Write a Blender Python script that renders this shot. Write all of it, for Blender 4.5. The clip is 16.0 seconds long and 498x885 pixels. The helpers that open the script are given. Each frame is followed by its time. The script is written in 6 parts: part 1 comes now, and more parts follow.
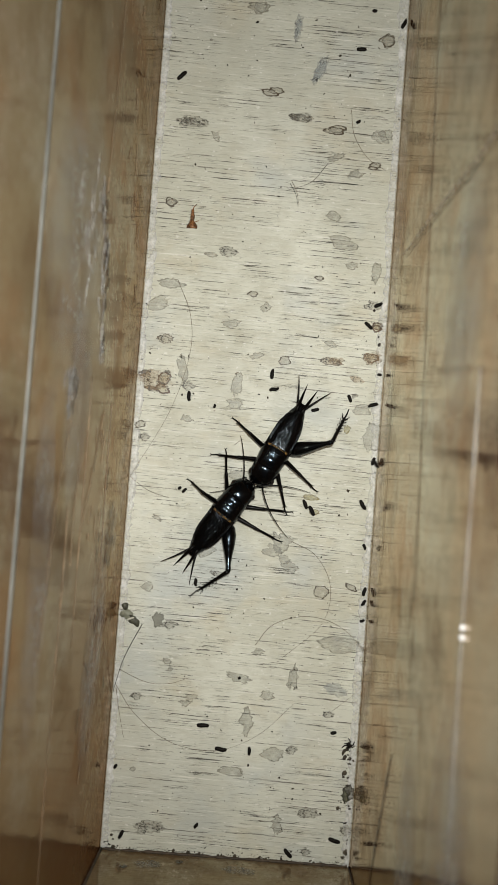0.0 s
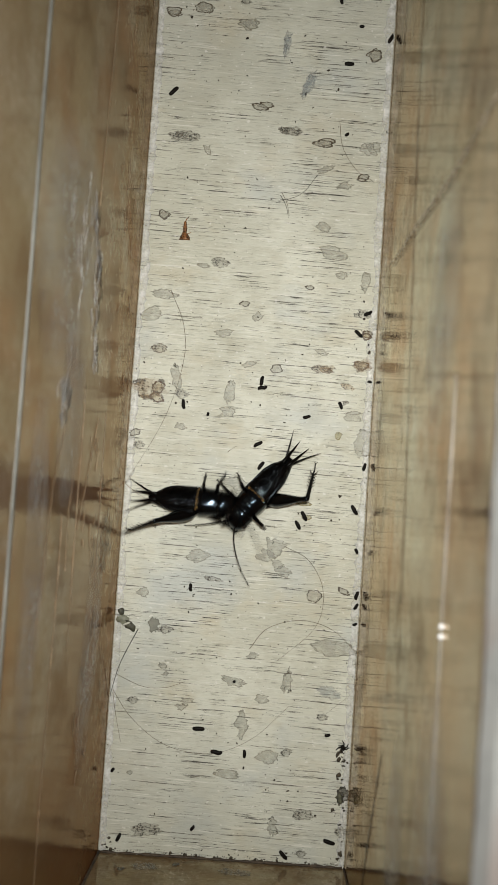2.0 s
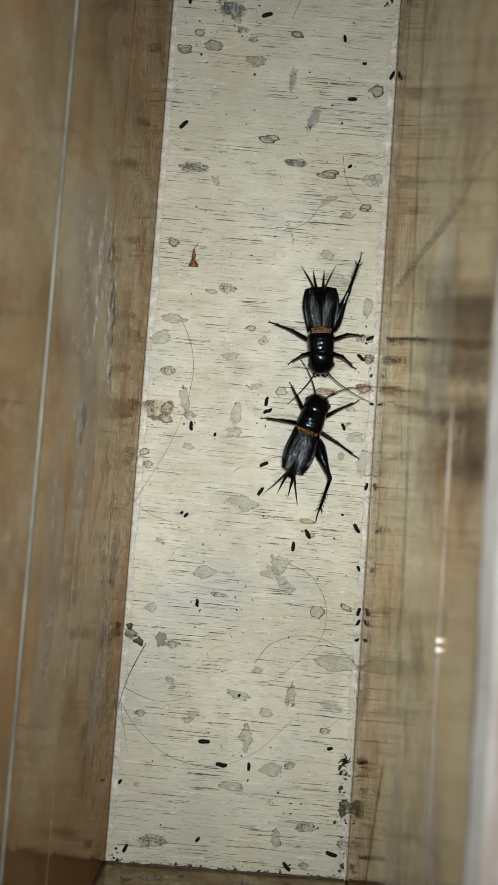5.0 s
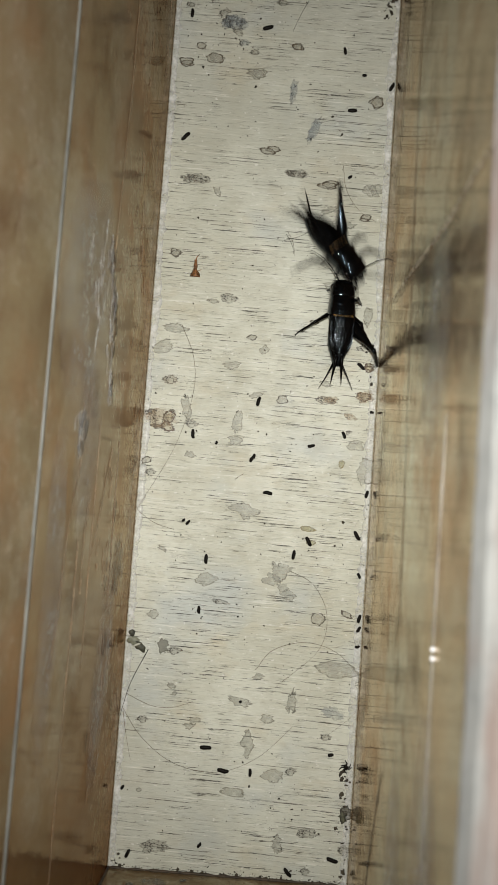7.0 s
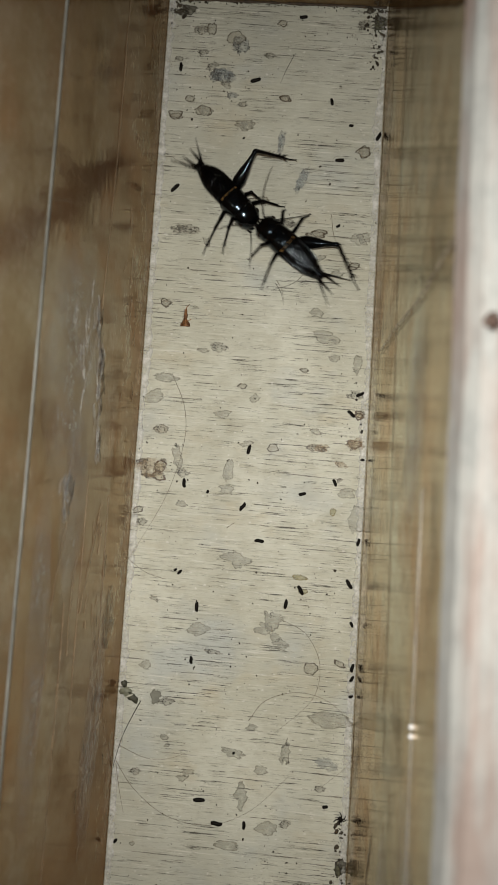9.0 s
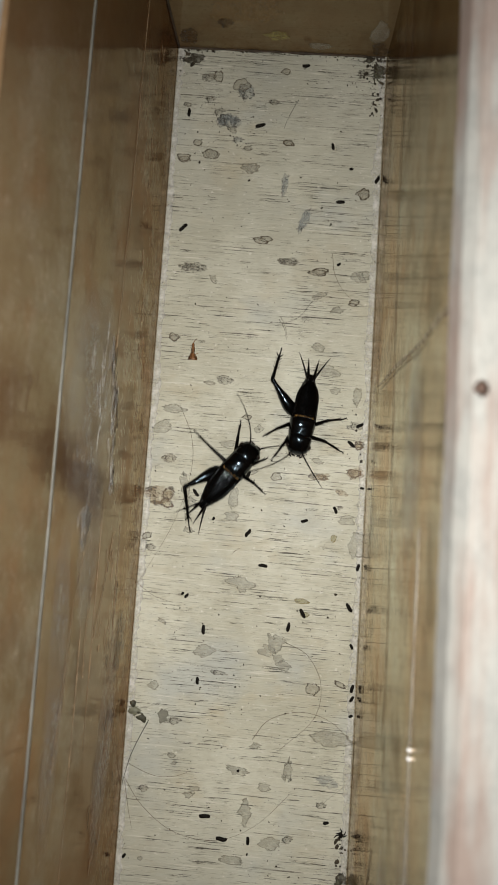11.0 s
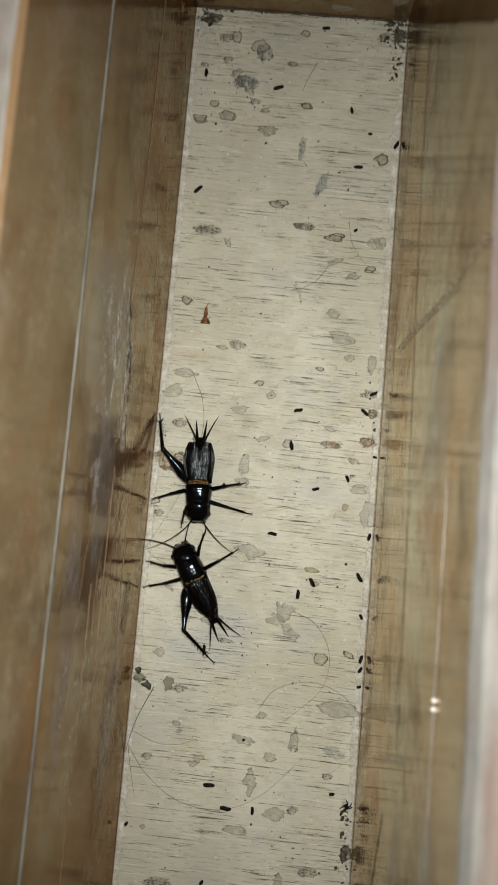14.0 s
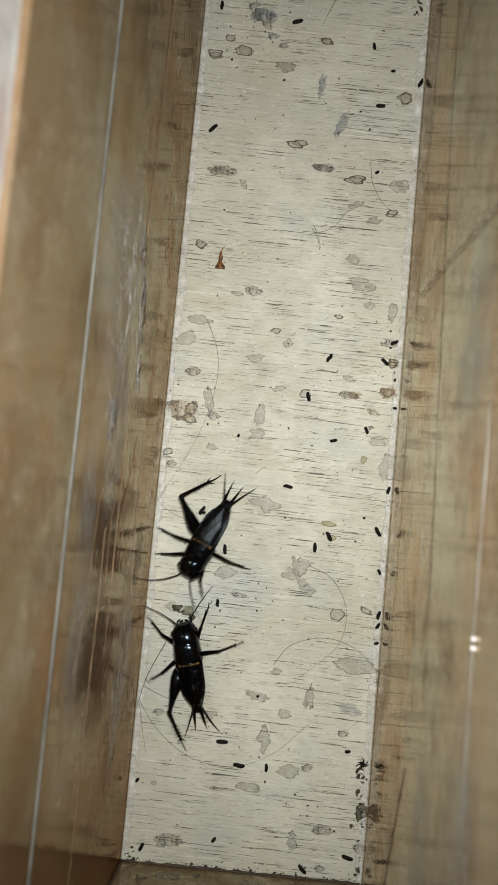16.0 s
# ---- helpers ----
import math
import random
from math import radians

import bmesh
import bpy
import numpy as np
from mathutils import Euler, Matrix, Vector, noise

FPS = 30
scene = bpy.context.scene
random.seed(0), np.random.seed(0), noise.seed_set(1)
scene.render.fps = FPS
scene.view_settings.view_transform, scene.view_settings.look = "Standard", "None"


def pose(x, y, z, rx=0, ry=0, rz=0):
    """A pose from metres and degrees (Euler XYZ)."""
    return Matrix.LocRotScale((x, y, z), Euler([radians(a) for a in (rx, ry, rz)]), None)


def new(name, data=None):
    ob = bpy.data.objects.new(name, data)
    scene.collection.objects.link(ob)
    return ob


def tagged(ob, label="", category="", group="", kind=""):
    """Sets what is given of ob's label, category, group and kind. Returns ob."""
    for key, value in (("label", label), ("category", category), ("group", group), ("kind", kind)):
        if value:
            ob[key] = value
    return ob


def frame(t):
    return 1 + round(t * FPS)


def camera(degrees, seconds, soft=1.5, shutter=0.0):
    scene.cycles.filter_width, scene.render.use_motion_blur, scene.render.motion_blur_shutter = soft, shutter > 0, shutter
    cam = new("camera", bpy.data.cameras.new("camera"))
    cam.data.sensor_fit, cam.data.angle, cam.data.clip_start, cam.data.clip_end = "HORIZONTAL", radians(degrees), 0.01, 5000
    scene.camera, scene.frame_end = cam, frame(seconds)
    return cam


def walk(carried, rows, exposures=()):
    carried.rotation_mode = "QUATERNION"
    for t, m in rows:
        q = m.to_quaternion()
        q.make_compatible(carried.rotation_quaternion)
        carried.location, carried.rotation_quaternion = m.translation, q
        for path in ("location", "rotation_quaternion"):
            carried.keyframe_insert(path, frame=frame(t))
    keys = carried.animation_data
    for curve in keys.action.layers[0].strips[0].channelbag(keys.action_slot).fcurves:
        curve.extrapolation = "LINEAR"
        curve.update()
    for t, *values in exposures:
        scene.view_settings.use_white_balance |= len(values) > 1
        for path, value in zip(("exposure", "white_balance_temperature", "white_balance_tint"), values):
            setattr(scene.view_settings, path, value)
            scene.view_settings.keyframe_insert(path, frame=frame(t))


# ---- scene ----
import functools
cam = camera(36.5, 16.0, soft=1.4, shutter=0.5)
PATH = [  # t, x, y, z, rx, ry, rz
    (0, -0.00174, 0.04654, 0.20581, 1.438, -0.112, 4.255),
    (0.5, -0.00060, 0.04566, 0.20545, 1.307, -0.043, 3.945),
    (1, 0.00174, 0.04545, 0.20809, 1.625, 0.156, 3.537),
    (1.5, 0.00285, 0.04572, 0.20995, 2.017, 0.232, 3.518),
    (2, 0.00089, 0.04642, 0.20941, 2.022, 0.087, 3.821),
    (2.5, 0.00114, 0.04621, 0.21034, 2.127, 0.029, 3.844),
    (3, 0.00110, 0.04543, 0.21031, 2.115, -0.017, 3.833),
    (3.5, 0.00106, 0.04554, 0.21185, 2.350, 0.031, 3.815),
    (4, 0.00201, 0.04649, 0.21493, 2.799, 0.309, 3.775),
    (4.5, -0.00019, 0.04689, 0.21599, 3.096, 0.215, 4.076),
    (7, 0.00132, 0.04824, 0.21824, 3.575, 0.729, 4.078),
    (7.5, 0.00018, 0.04830, 0.21962, 3.867, 0.456, 4.243),
    (8, -0.00089, 0.05102, 0.21945, 4.355, 0.910, 4.401),
    (8.5, 0.00410, 0.05515, 0.21924, 4.680, 1.199, 3.722),
    (9, 0.00567, 0.05766, 0.21927, 4.855, 1.369, 3.553),
    (9.2, 0.00394, 0.05873, 0.22078, 5.377, 1.204, 3.604),
    (11.3, 0.00338, 0.06200, 0.22972, 5.876, 1.122, 3.699),
    (11.5, 0.00481, 0.06051, 0.22920, 6.253, 1.356, 3.735),
    (12, 0.00425, 0.06050, 0.22951, 6.323, 1.256, 3.882),
    (12.5, 0.00378, 0.06001, 0.23007, 6.355, 1.366, 3.926),
    (13, 0.00303, 0.05761, 0.23105, 6.436, 1.275, 4.115),
    (13.5, 0.00067, 0.05467, 0.22954, 6.204, 1.006, 4.572),
    (14, -0.00086, 0.05293, 0.22524, 5.455, 0.678, 4.829),
    (14.5, -0.00244, 0.04911, 0.21867, 4.075, 0.379, 4.952),
    (15, -0.00422, 0.04648, 0.21405, 3.516, 0.365, 5.237),
    (15.5, -0.00464, 0.04679, 0.21505, 3.562, 0.627, 5.255),
    (16, -0.00501, 0.04481, 0.21723, 3.860, 0.594, 5.205),
]
EXPOSURES = [(0.0, 0.0, 6500, 10), (3.0, -0.03, 6500, 10), (4.0, -0.08, 6500, 10), (7.5, -0.02, 6500, 10), (8.2, -0.12, 6600, 10), (9.0, -0.36, 6750, 10.5), (11.5, -0.24, 6800, 11.5), (13.0, -0.36, 6950, 12), (13.5, -0.37, 7000, 11), (14.0, -0.23, 6900, 11), (14.5, -0.05, 6650, 10), (15.2, 0.0, 6500, 10), (16.0, 0.0, 6500, 10)]
walk(cam, [(t, pose(*row)) for t, *row in PATH], EXPOSURES)
cam.data.dof.use_dof, cam.data.dof.focus_distance, cam.data.dof.aperture_fstop = True, 0.212, 30.0

# ---- light: a dim room and the two small lamps of the hand-held light above the trough ----
world = bpy.data.worlds.new("world")
scene.world = world
world.use_nodes = True
world.node_tree.nodes["Background"].inputs[0].default_value = (1.0, 0.98, 0.93, 1)
world.node_tree.nodes["Background"].inputs[1].default_value = 0.06
for dx in (-0.0035, 0.0035):
    light = bpy.data.lights.new("torch", "SPOT")
    light.energy, light.spot_size, light.spot_blend, light.shadow_soft_size = 0.965, radians(106), 1.0, 0.0042
    light.color = (0.99, 0.99, 0.935)
    new("torch", light).matrix_world = pose(0.004 + dx, 0.066, 0.243)

# ---- materials ----
def material(name):
    m = bpy.data.materials.new(name)
    m.use_nodes = True
    return m, m.node_tree.nodes, m.node_tree.links, m.node_tree.nodes["Principled BSDF"]


def coords(nodes, links, scale, offset=(0, 0, 0), turn=0.0):
    tc, mp = nodes.new("ShaderNodeTexCoord"), nodes.new("ShaderNodeMapping")
    mp.inputs["Scale"].default_value, mp.inputs["Location"].default_value = scale, offset
    source = tc.outputs["Object"]
    if turn:
        first = nodes.new("ShaderNodeMapping")
        first.inputs["Rotation"].default_value = (0, 0, radians(turn))
        links.new(source, first.inputs["Vector"])
        source = first.outputs["Vector"]
    links.new(source, mp.inputs["Vector"])
    return mp.outputs["Vector"]


def noise_of(nodes, links, scale, detail=3, rough=0.55, offset=(0, 0, 0), turn=0.0):
    n = nodes.new("ShaderNodeTexNoise")
    n.inputs["Scale"].default_value, n.inputs["Detail"].default_value, n.inputs["Roughness"].default_value = 1.0, detail, rough
    links.new(coords(nodes, links, scale, offset, turn), n.inputs["Vector"])
    return n.outputs["Fac"]


def ramp(nodes, links, fac, lo, hi, a=0.0, b=1.0):
    r = nodes.new("ShaderNodeMapRange")
    for key, v in (("From Min", lo), ("From Max", hi), ("To Min", a), ("To Max", b)):
        r.inputs[key].default_value = v
    links.new(fac, r.inputs["Value"])
    return r.outputs["Result"]


def times(nodes, links, a, b):
    m = nodes.new("ShaderNodeMath")
    m.operation = "MULTIPLY"
    for i, v in enumerate((a, b)):
        if isinstance(v, (int, float)):
            m.inputs[i].default_value = v
        else:
            links.new(v, m.inputs[i])
    return m.outputs[0]


def blend(nodes, links, fac, a, b):
    m = nodes.new("ShaderNodeMix")
    m.data_type = "RGBA"
    if isinstance(fac, (int, float)):
        m.inputs[0].default_value = fac
    else:
        links.new(fac, m.inputs[0])
    for i, v in ((6, a), (7, b)):
        if isinstance(v, tuple):
            m.inputs[i].default_value = (*v, 1)
        else:
            links.new(v, m.inputs[i])
    return m.outputs[2]


def bump(nodes, links, height, strength, distance, normal_in):
    b = nodes.new("ShaderNodeBump")
    b.inputs["Strength"].default_value, b.inputs["Distance"].default_value = strength, distance
    links.new(height, b.inputs["Height"])
    links.new(b.outputs[0], normal_in)
    return b


def painted_ply():
    """Cream paint over plywood, with short dark cracks along the grain."""
    m, n, l, bsdf = material("painted_plywood")
    grain = functools.partial(noise_of, turn=1.5)
    cloud = grain(n, l, (22, 14, 1), 5, 0.6)
    mottle = grain(n, l, (150, 230, 1), 5, 0.7)
    col = blend(n, l, ramp(n, l, cloud, 0.36, 0.62), (0.50, 0.495, 0.398), (0.705, 0.71, 0.608))
    col = blend(n, l, ramp(n, l, mottle, 0.48, 0.72, 0, 0.55), col, (0.47, 0.45, 0.35))
    warm = grain(n, l, (32, 42, 1), 4, 0.65, (3, 7, 0))
    col = blend(n, l, ramp(n, l, warm, 0.56, 0.72, 0, 0.5), col, (0.54, 0.46, 0.30))
    cool = grain(n, l, (26, 30, 1), 4, 0.6, (13, 1, 0))
    col = blend(n, l, ramp(n, l, cool, 0.53, 0.68, 0, 0.6), col, (0.485, 0.53, 0.53))
    # bluish grey film towards the ends; northward the lamp's fall-off is partly painted in
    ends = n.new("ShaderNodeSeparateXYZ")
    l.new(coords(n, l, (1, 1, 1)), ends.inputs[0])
    film_falloff = n.new("ShaderNodeMath")
    film_falloff.operation = "MAXIMUM"
    l.new(ramp(n, l, ends.outputs["Y"], 0.10, 0.19, 0, 1), film_falloff.inputs[0])
    l.new(ramp(n, l, ends.outputs["Y"], 0.0, -0.05, 0, 0.8), film_falloff.inputs[1])
    film = times(n, l, film_falloff.outputs[0], ramp(n, l, grain(n, l, (24, 20, 1), 5, 0.65, (21, 5, 0)), 0.3, 0.6, 0.3, 1))
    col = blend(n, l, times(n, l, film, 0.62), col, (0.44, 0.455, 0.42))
    streak = grain(n, l, (30, 1700, 1), 5, 0.7, (5, 0, 0))
    col = blend(n, l, ramp(n, l, streak, 0.5, 0.72, 0, 0.12), col, (0.38, 0.355, 0.27))
    white = grain(n, l, (60, 1500, 1), 3, 0.6, (15, 0, 0))
    col = blend(n, l, ramp(n, l, white, 0.58, 0.7, 0, 0.6), col, (0.80, 0.79, 0.72))
    where = ramp(n, l, grain(n, l, (45, 95, 1), 5, 0.72, (9, 2, 0)), 0.48, 0.56)
    crack = times(n, l, ramp(n, l, grain(n, l, (70, 2500, 1), 4, 0.64), 0.60, 0.615), where)
    col = blend(n, l, times(n, l, crack, 0.92), col, (0.035, 0.03, 0.022))
    bold_where = ramp(n, l, grain(n, l, (22, 75, 1), 4, 0.7, (17, 6, 0)), 0.50, 0.56)
    bold = times(n, l, ramp(n, l, grain(n, l, (48, 2050, 1), 5, 0.66, (8, 3, 0)), 0.605, 0.612), bold_where)
    col = blend(n, l, times(n, l, bold, 0.95), col, (0.028, 0.022, 0.016))
    gap = ramp(n, l, grain(n, l, (150, 150, 1), 4, 0.7, (1, 12, 0)), 0.42, 0.5)
    long = times(n, l, times(n, l, ramp(n, l, grain(n, l, (20, 2300, 1), 4, 0.6, (4, 9, 0)), 0.638, 0.648), 0.9), gap)
    col = blend(n, l, long, col, (0.07, 0.055, 0.04))
    fine = times(n, l, ramp(n, l, grain(n, l, (200, 3600, 1), 2, 0.5, (4, 4, 0)), 0.62, 0.66), 0.3)
    col = blend(n, l, fine, col, (0.10, 0.085, 0.06))
    speck = ramp(n, l, grain(n, l, (1000, 1000, 1), 2, 0.5, (2, 8, 0)), 0.72, 0.75, 0, 0.85)
    col = blend(n, l, speck, col, (0.06, 0.045, 0.035))
    chip = ramp(n, l, grain(n, l, (650, 900, 1), 2, 0.5, (7, 1, 0)), 0.675, 0.70, 0, 0.5)
    col = blend(n, l, chip, col, (0.82, 0.81, 0.77))
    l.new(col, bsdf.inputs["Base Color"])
    l.new(ramp(n, l, mottle, 0.3, 0.7, 0.40, 0.62), bsdf.inputs["Roughness"])
    first = bump(n, l, ramp(n, l, crack, 0, 1, 1, 0), 0.5, 0.0002, bsdf.inputs["Normal"])
    lumps = n.new("ShaderNodeBump")
    lumps.inputs["Strength"].default_value, lumps.inputs["Distance"].default_value = 0.35, 0.0004
    l.new(grain(n, l, (300, 1100, 1), 4, 0.65, (6, 6, 0)), lumps.inputs["Height"])
    l.new(lumps.outputs[0], first.inputs["Normal"])
    return m


def taped_wood(name, brown, olive, pale, bands, seed, grime=0.0, wood=(0.25, 0.10, 0.036), soil=0.0, upper=None, dull=0.0):
    """Brown board under yellowed clear tape. The film mirrors its surroundings in the board's colours, over a dull
    wood.
    bands: heights between which the film has another tone; grime: how dark painted shade makes the southern end."""
    cooler = lambda c: (0.905 * c[0], 0.985 * c[1], 0.97 * c[2])
    brown, olive, pale = cooler(brown), cooler(olive), cooler(pale)
    m, n, l, bsdf = material(name)
    cloud = noise_of(n, l, (14, 15, 20), 5, 0.7, (seed, 3, 1))
    blotch = noise_of(n, l, (30, 26, 38), 6, 0.72, (seed, 8, 2))
    streak = noise_of(n, l, (20, 14, 300), 4, 0.6, (seed, 0, 0))
    upright = noise_of(n, l, (20, 330, 26), 3, 0.6, (seed, 4, 9))
    col = blend(n, l, ramp(n, l, cloud, 0.38, 0.62), brown, olive)
    z = n.new("ShaderNodeSeparateXYZ")
    l.new(coords(n, l, (1, 1, 1)), z.inputs[0])
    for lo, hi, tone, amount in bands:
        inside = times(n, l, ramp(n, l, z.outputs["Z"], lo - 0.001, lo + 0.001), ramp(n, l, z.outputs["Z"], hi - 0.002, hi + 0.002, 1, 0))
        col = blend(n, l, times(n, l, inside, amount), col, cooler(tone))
    col = blend(n, l, ramp(n, l, blotch, 0.48, 0.70, 0, 0.8), col, pale)
    dirt = noise_of(n, l, (30, 34, 46), 6, 0.7, (seed, 1, 7))
    col = blend(n, l, ramp(n, l, dirt, 0.50, 0.70, 0, 0.85), col, tuple(0.36 * c for c in brown))
    rust = noise_of(n, l, (30, 30, 36), 6, 0.7, (seed, 12, 7))
    col = blend(n, l, ramp(n, l, rust, 0.51, 0.68, 0, 0.62), col, (0.50, 0.29, 0.16))
    col = blend(n, l, ramp(n, l, streak, 0.54, 0.78, 0, 0.08), col, tuple(0.5 * c for c in brown))
    col = blend(n, l, ramp(n, l, upright, 0.52, 0.70, 0, 0.2), col, tuple(0.5 * c for c in brown))
    grit = noise_of(n, l, (600, 500, 700), 5, 0.75, (seed, 3, 3))
    col = blend(n, l, ramp(n, l, grit, 0.48, 0.62, 0, 0.34), col, tuple(0.45 * c for c in brown))
    low = ramp(n, l, z.outputs["Z"], 0.006, 0.028, 1, 0.12)
    scratches = ramp(n, l, noise_of(n, l, (20, 330, 2300), 3, 0.65, (seed, 9, 4)), 0.53, 0.62, 0, 0.55)
    col = blend(n, l, times(n, l, scratches, low), col, tuple(0.35 * c for c in brown))
    flake_where = ramp(n, l, blotch, 0.44, 0.58, 0.1, 1)
    fleck = ramp(n, l, noise_of(n, l, (1300, 520, 1000), 3, 0.6, (seed, 2, 2)), 0.57, 0.63, 0, 0.6)
    col = blend(n, l, times(n, l, fleck, flake_where), col, (0.80, 0.74, 0.62))
    # ends darkened: the lamp's fall-off along the boards put into the colour
    south_shade = times(n, l, ramp(n, l, z.outputs["Y"], 0.035, -0.03, 0, 1), ramp(n, l, cloud, 0.35, 0.6, 0.45, 1))
    north_shade = times(n, l, ramp(n, l, z.outputs["Y"], 0.09, 0.17, 0, 1), ramp(n, l, cloud, 0.35, 0.6, 0.4, 1))
    col = blend(n, l, times(n, l, north_shade, 0.72), col, tuple(0.45 * c for c in brown))
    col = blend(n, l, times(n, l, south_shade, grime), col, (0.52 * brown[0], 0.40 * brown[1], 0.30 * brown[2]))
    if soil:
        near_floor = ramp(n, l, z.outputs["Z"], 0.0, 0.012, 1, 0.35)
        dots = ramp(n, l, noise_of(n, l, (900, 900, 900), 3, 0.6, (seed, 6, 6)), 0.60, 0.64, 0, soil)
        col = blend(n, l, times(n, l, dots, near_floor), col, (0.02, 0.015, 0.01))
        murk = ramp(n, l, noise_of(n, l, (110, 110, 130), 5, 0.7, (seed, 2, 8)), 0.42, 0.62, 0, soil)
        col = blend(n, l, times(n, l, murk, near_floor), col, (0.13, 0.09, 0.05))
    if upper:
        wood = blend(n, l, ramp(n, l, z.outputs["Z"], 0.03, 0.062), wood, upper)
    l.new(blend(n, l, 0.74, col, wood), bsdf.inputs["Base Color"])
    bsdf.inputs["Roughness"].default_value = 0.6
    bsdf.inputs["Specular IOR Level"].default_value = 0.1
    gloss = n.new("ShaderNodeBsdfGlossy")
    l.new(col, gloss.inputs["Color"])
    haze = n.new("ShaderNodeMath")
    haze.operation = "ADD"
    l.new(ramp(n, l, blotch, 0.35, 0.7, 0.004, 0.045), haze.inputs[0])
    l.new(ramp(n, l, z.outputs["Z"], 0.018, 0.07, 0.0, dull), haze.inputs[1])
    l.new(haze.outputs[0], gloss.inputs["Roughness"])
    comb = noise_of(n, l, (20, 190, 640), 3, 0.55, (seed, 0, 3))
    wrinkle = noise_of(n, l, (20, 100, 55), 4, 0.6, (seed, 5, 0))
    b = bump(n, l, comb, 0.8, 0.00009, gloss.inputs["Normal"])
    b2 = n.new("ShaderNodeBump")
    b2.inputs["Strength"].default_value, b2.inputs["Distance"].default_value = 0.11, 0.0014
    l.new(wrinkle, b2.inputs["Height"])
    l.new(b2.outputs[0], b.inputs["Normal"])
    fres = n.new("ShaderNodeFresnel")
    fres.inputs["IOR"].default_value = 1.7
    mix = n.new("ShaderNodeMixShader")
    l.new(ramp(n, l, fres.outputs[0], 0.0, 0.5, 0.15, 0.92), mix.inputs[0])
    l.new(bsdf.outputs[0], mix.inputs[1])
    l.new(gloss.outputs[0], mix.inputs[2])
    l.new(mix.outputs[0], n["Material Output"].inputs["Surface"])
    return m


def plain(name, colour, rough=0.5, metal=0.0, spread=0.25, scale=900, alpha=1.0, coat=0.0, relief=0.12):
    m, n, l, bsdf = material(name)
    f = noise_of(n, l, (scale, scale, scale), 4, 0.65)
    dark = tuple(c * (1 - spread) for c in colour)
    light = tuple(min(1, c * (1 + spread)) for c in colour)
    l.new(blend(n, l, ramp(n, l, f, 0.35, 0.65), dark, light), bsdf.inputs["Base Color"])
    bsdf.inputs["Roughness"].default_value, bsdf.inputs["Metallic"].default_value = rough, metal
    bsdf.inputs["Coat Weight"].default_value, bsdf.inputs["Coat Roughness"].default_value = coat, 0.08
    if alpha < 1:
        l.new(ramp(n, l, f, 0.32, 0.68, alpha * 0.45, min(1, alpha * 1.4)), bsdf.inputs["Alpha"])
    bump(n, l, f, relief, 0.0003, bsdf.inputs["Normal"])
    return m


def rim_paint():
    """White paint on the board's top edge, worn through to a reddish brown in streaks along it."""
    m, n, l, bsdf = material("worn_white_paint")
    wear = noise_of(n, l, (240, 26, 40), 4, 0.6, (1.7, 3, 0))
    spot = noise_of(n, l, (260, 160, 200), 4, 0.7, (2, 2, 2))
    col = blend(n, l, ramp(n, l, spot, 0.45, 0.7, 0, 0.6), (0.255, 0.255, 0.246), (0.15, 0.157, 0.157))
    col = blend(n, l, ramp(n, l, wear, 0.47, 0.63, 0, 0.6), col, (0.17, 0.098, 0.075))
    l.new(col, bsdf.inputs["Base Color"])
    bsdf.inputs["Roughness"].default_value = 0.6
    bump(n, l, spot, 0.3, 0.0006, bsdf.inputs["Normal"])
    return m


def stain_material(name, colour, alpha, rim_colour, rim_alpha=0.85, speck=0.0, thin=0.45):
    """A dried spot: a thin even film, a dried outline (attribute 'edge') broken here and there, and black specks."""
    m, n, l, bsdf = material(name)
    at = n.new("ShaderNodeAttribute")
    at.attribute_name = "edge"
    f = noise_of(n, l, (700, 700, 1), 4, 0.7)
    g = noise_of(n, l, (300, 380, 1), 5, 0.7, (4, 4, 0))
    rim = ramp(n, l, at.outputs["Fac"], 0.35, 0.75)
    body = ramp(n, l, g, 0.36, 0.54, alpha * thin, alpha)
    edge = times(n, l, rim, ramp(n, l, f, 0.40, 0.50, 0.1 * rim_alpha, rim_alpha))
    col = blend(n, l, rim, colour, rim_colour)
    add = n.new("ShaderNodeMath")
    add.operation, add.use_clamp = "MAXIMUM", True
    l.new(body, add.inputs[0])
    l.new(edge, add.inputs[1])
    cover = add.outputs[0]
    if speck:
        dots = ramp(n, l, noise_of(n, l, (1500, 2000, 1), 4, 0.7, (7, 1, 0)), 0.60 - 0.2 * speck, 0.64 - 0.2 * speck)
        dots = times(n, l, dots, ramp(n, l, g, 0.42, 0.54))
        col = blend(n, l, dots, col, (0.045, 0.038, 0.028))
        top = n.new("ShaderNodeMath")
        top.operation, top.use_clamp = "MAXIMUM", True
        l.new(cover, top.inputs[0])
        l.new(times(n, l, dots, 0.9), top.inputs[1])
        cover = top.outputs[0]
    l.new(col, bsdf.inputs["Base Color"])
    l.new(cover, bsdf.inputs["Alpha"])
    bsdf.inputs["Roughness"].default_value = 0.45
    return m


def shell():
    """Glossy black insect shell with shallow uneven dents."""
    m, n, l, bsdf = material("black_chitin")
    dent = noise_of(n, l, (620, 480, 620), 1.0, 0.4)
    l.new(blend(n, l, dent, (0.0008, 0.0007, 0.0008), (0.0018, 0.0015, 0.0015)), bsdf.inputs["Base Color"])
    bsdf.inputs["Roughness"].default_value = 0.15
    bsdf.inputs["Specular IOR Level"].default_value = 0.36
    bsdf.inputs["Specular Tint"].default_value = (0.62, 0.82, 1.0, 1)
    bump(n, l, dent, 0.2, 0.0006, bsdf.inputs["Normal"])
    return m


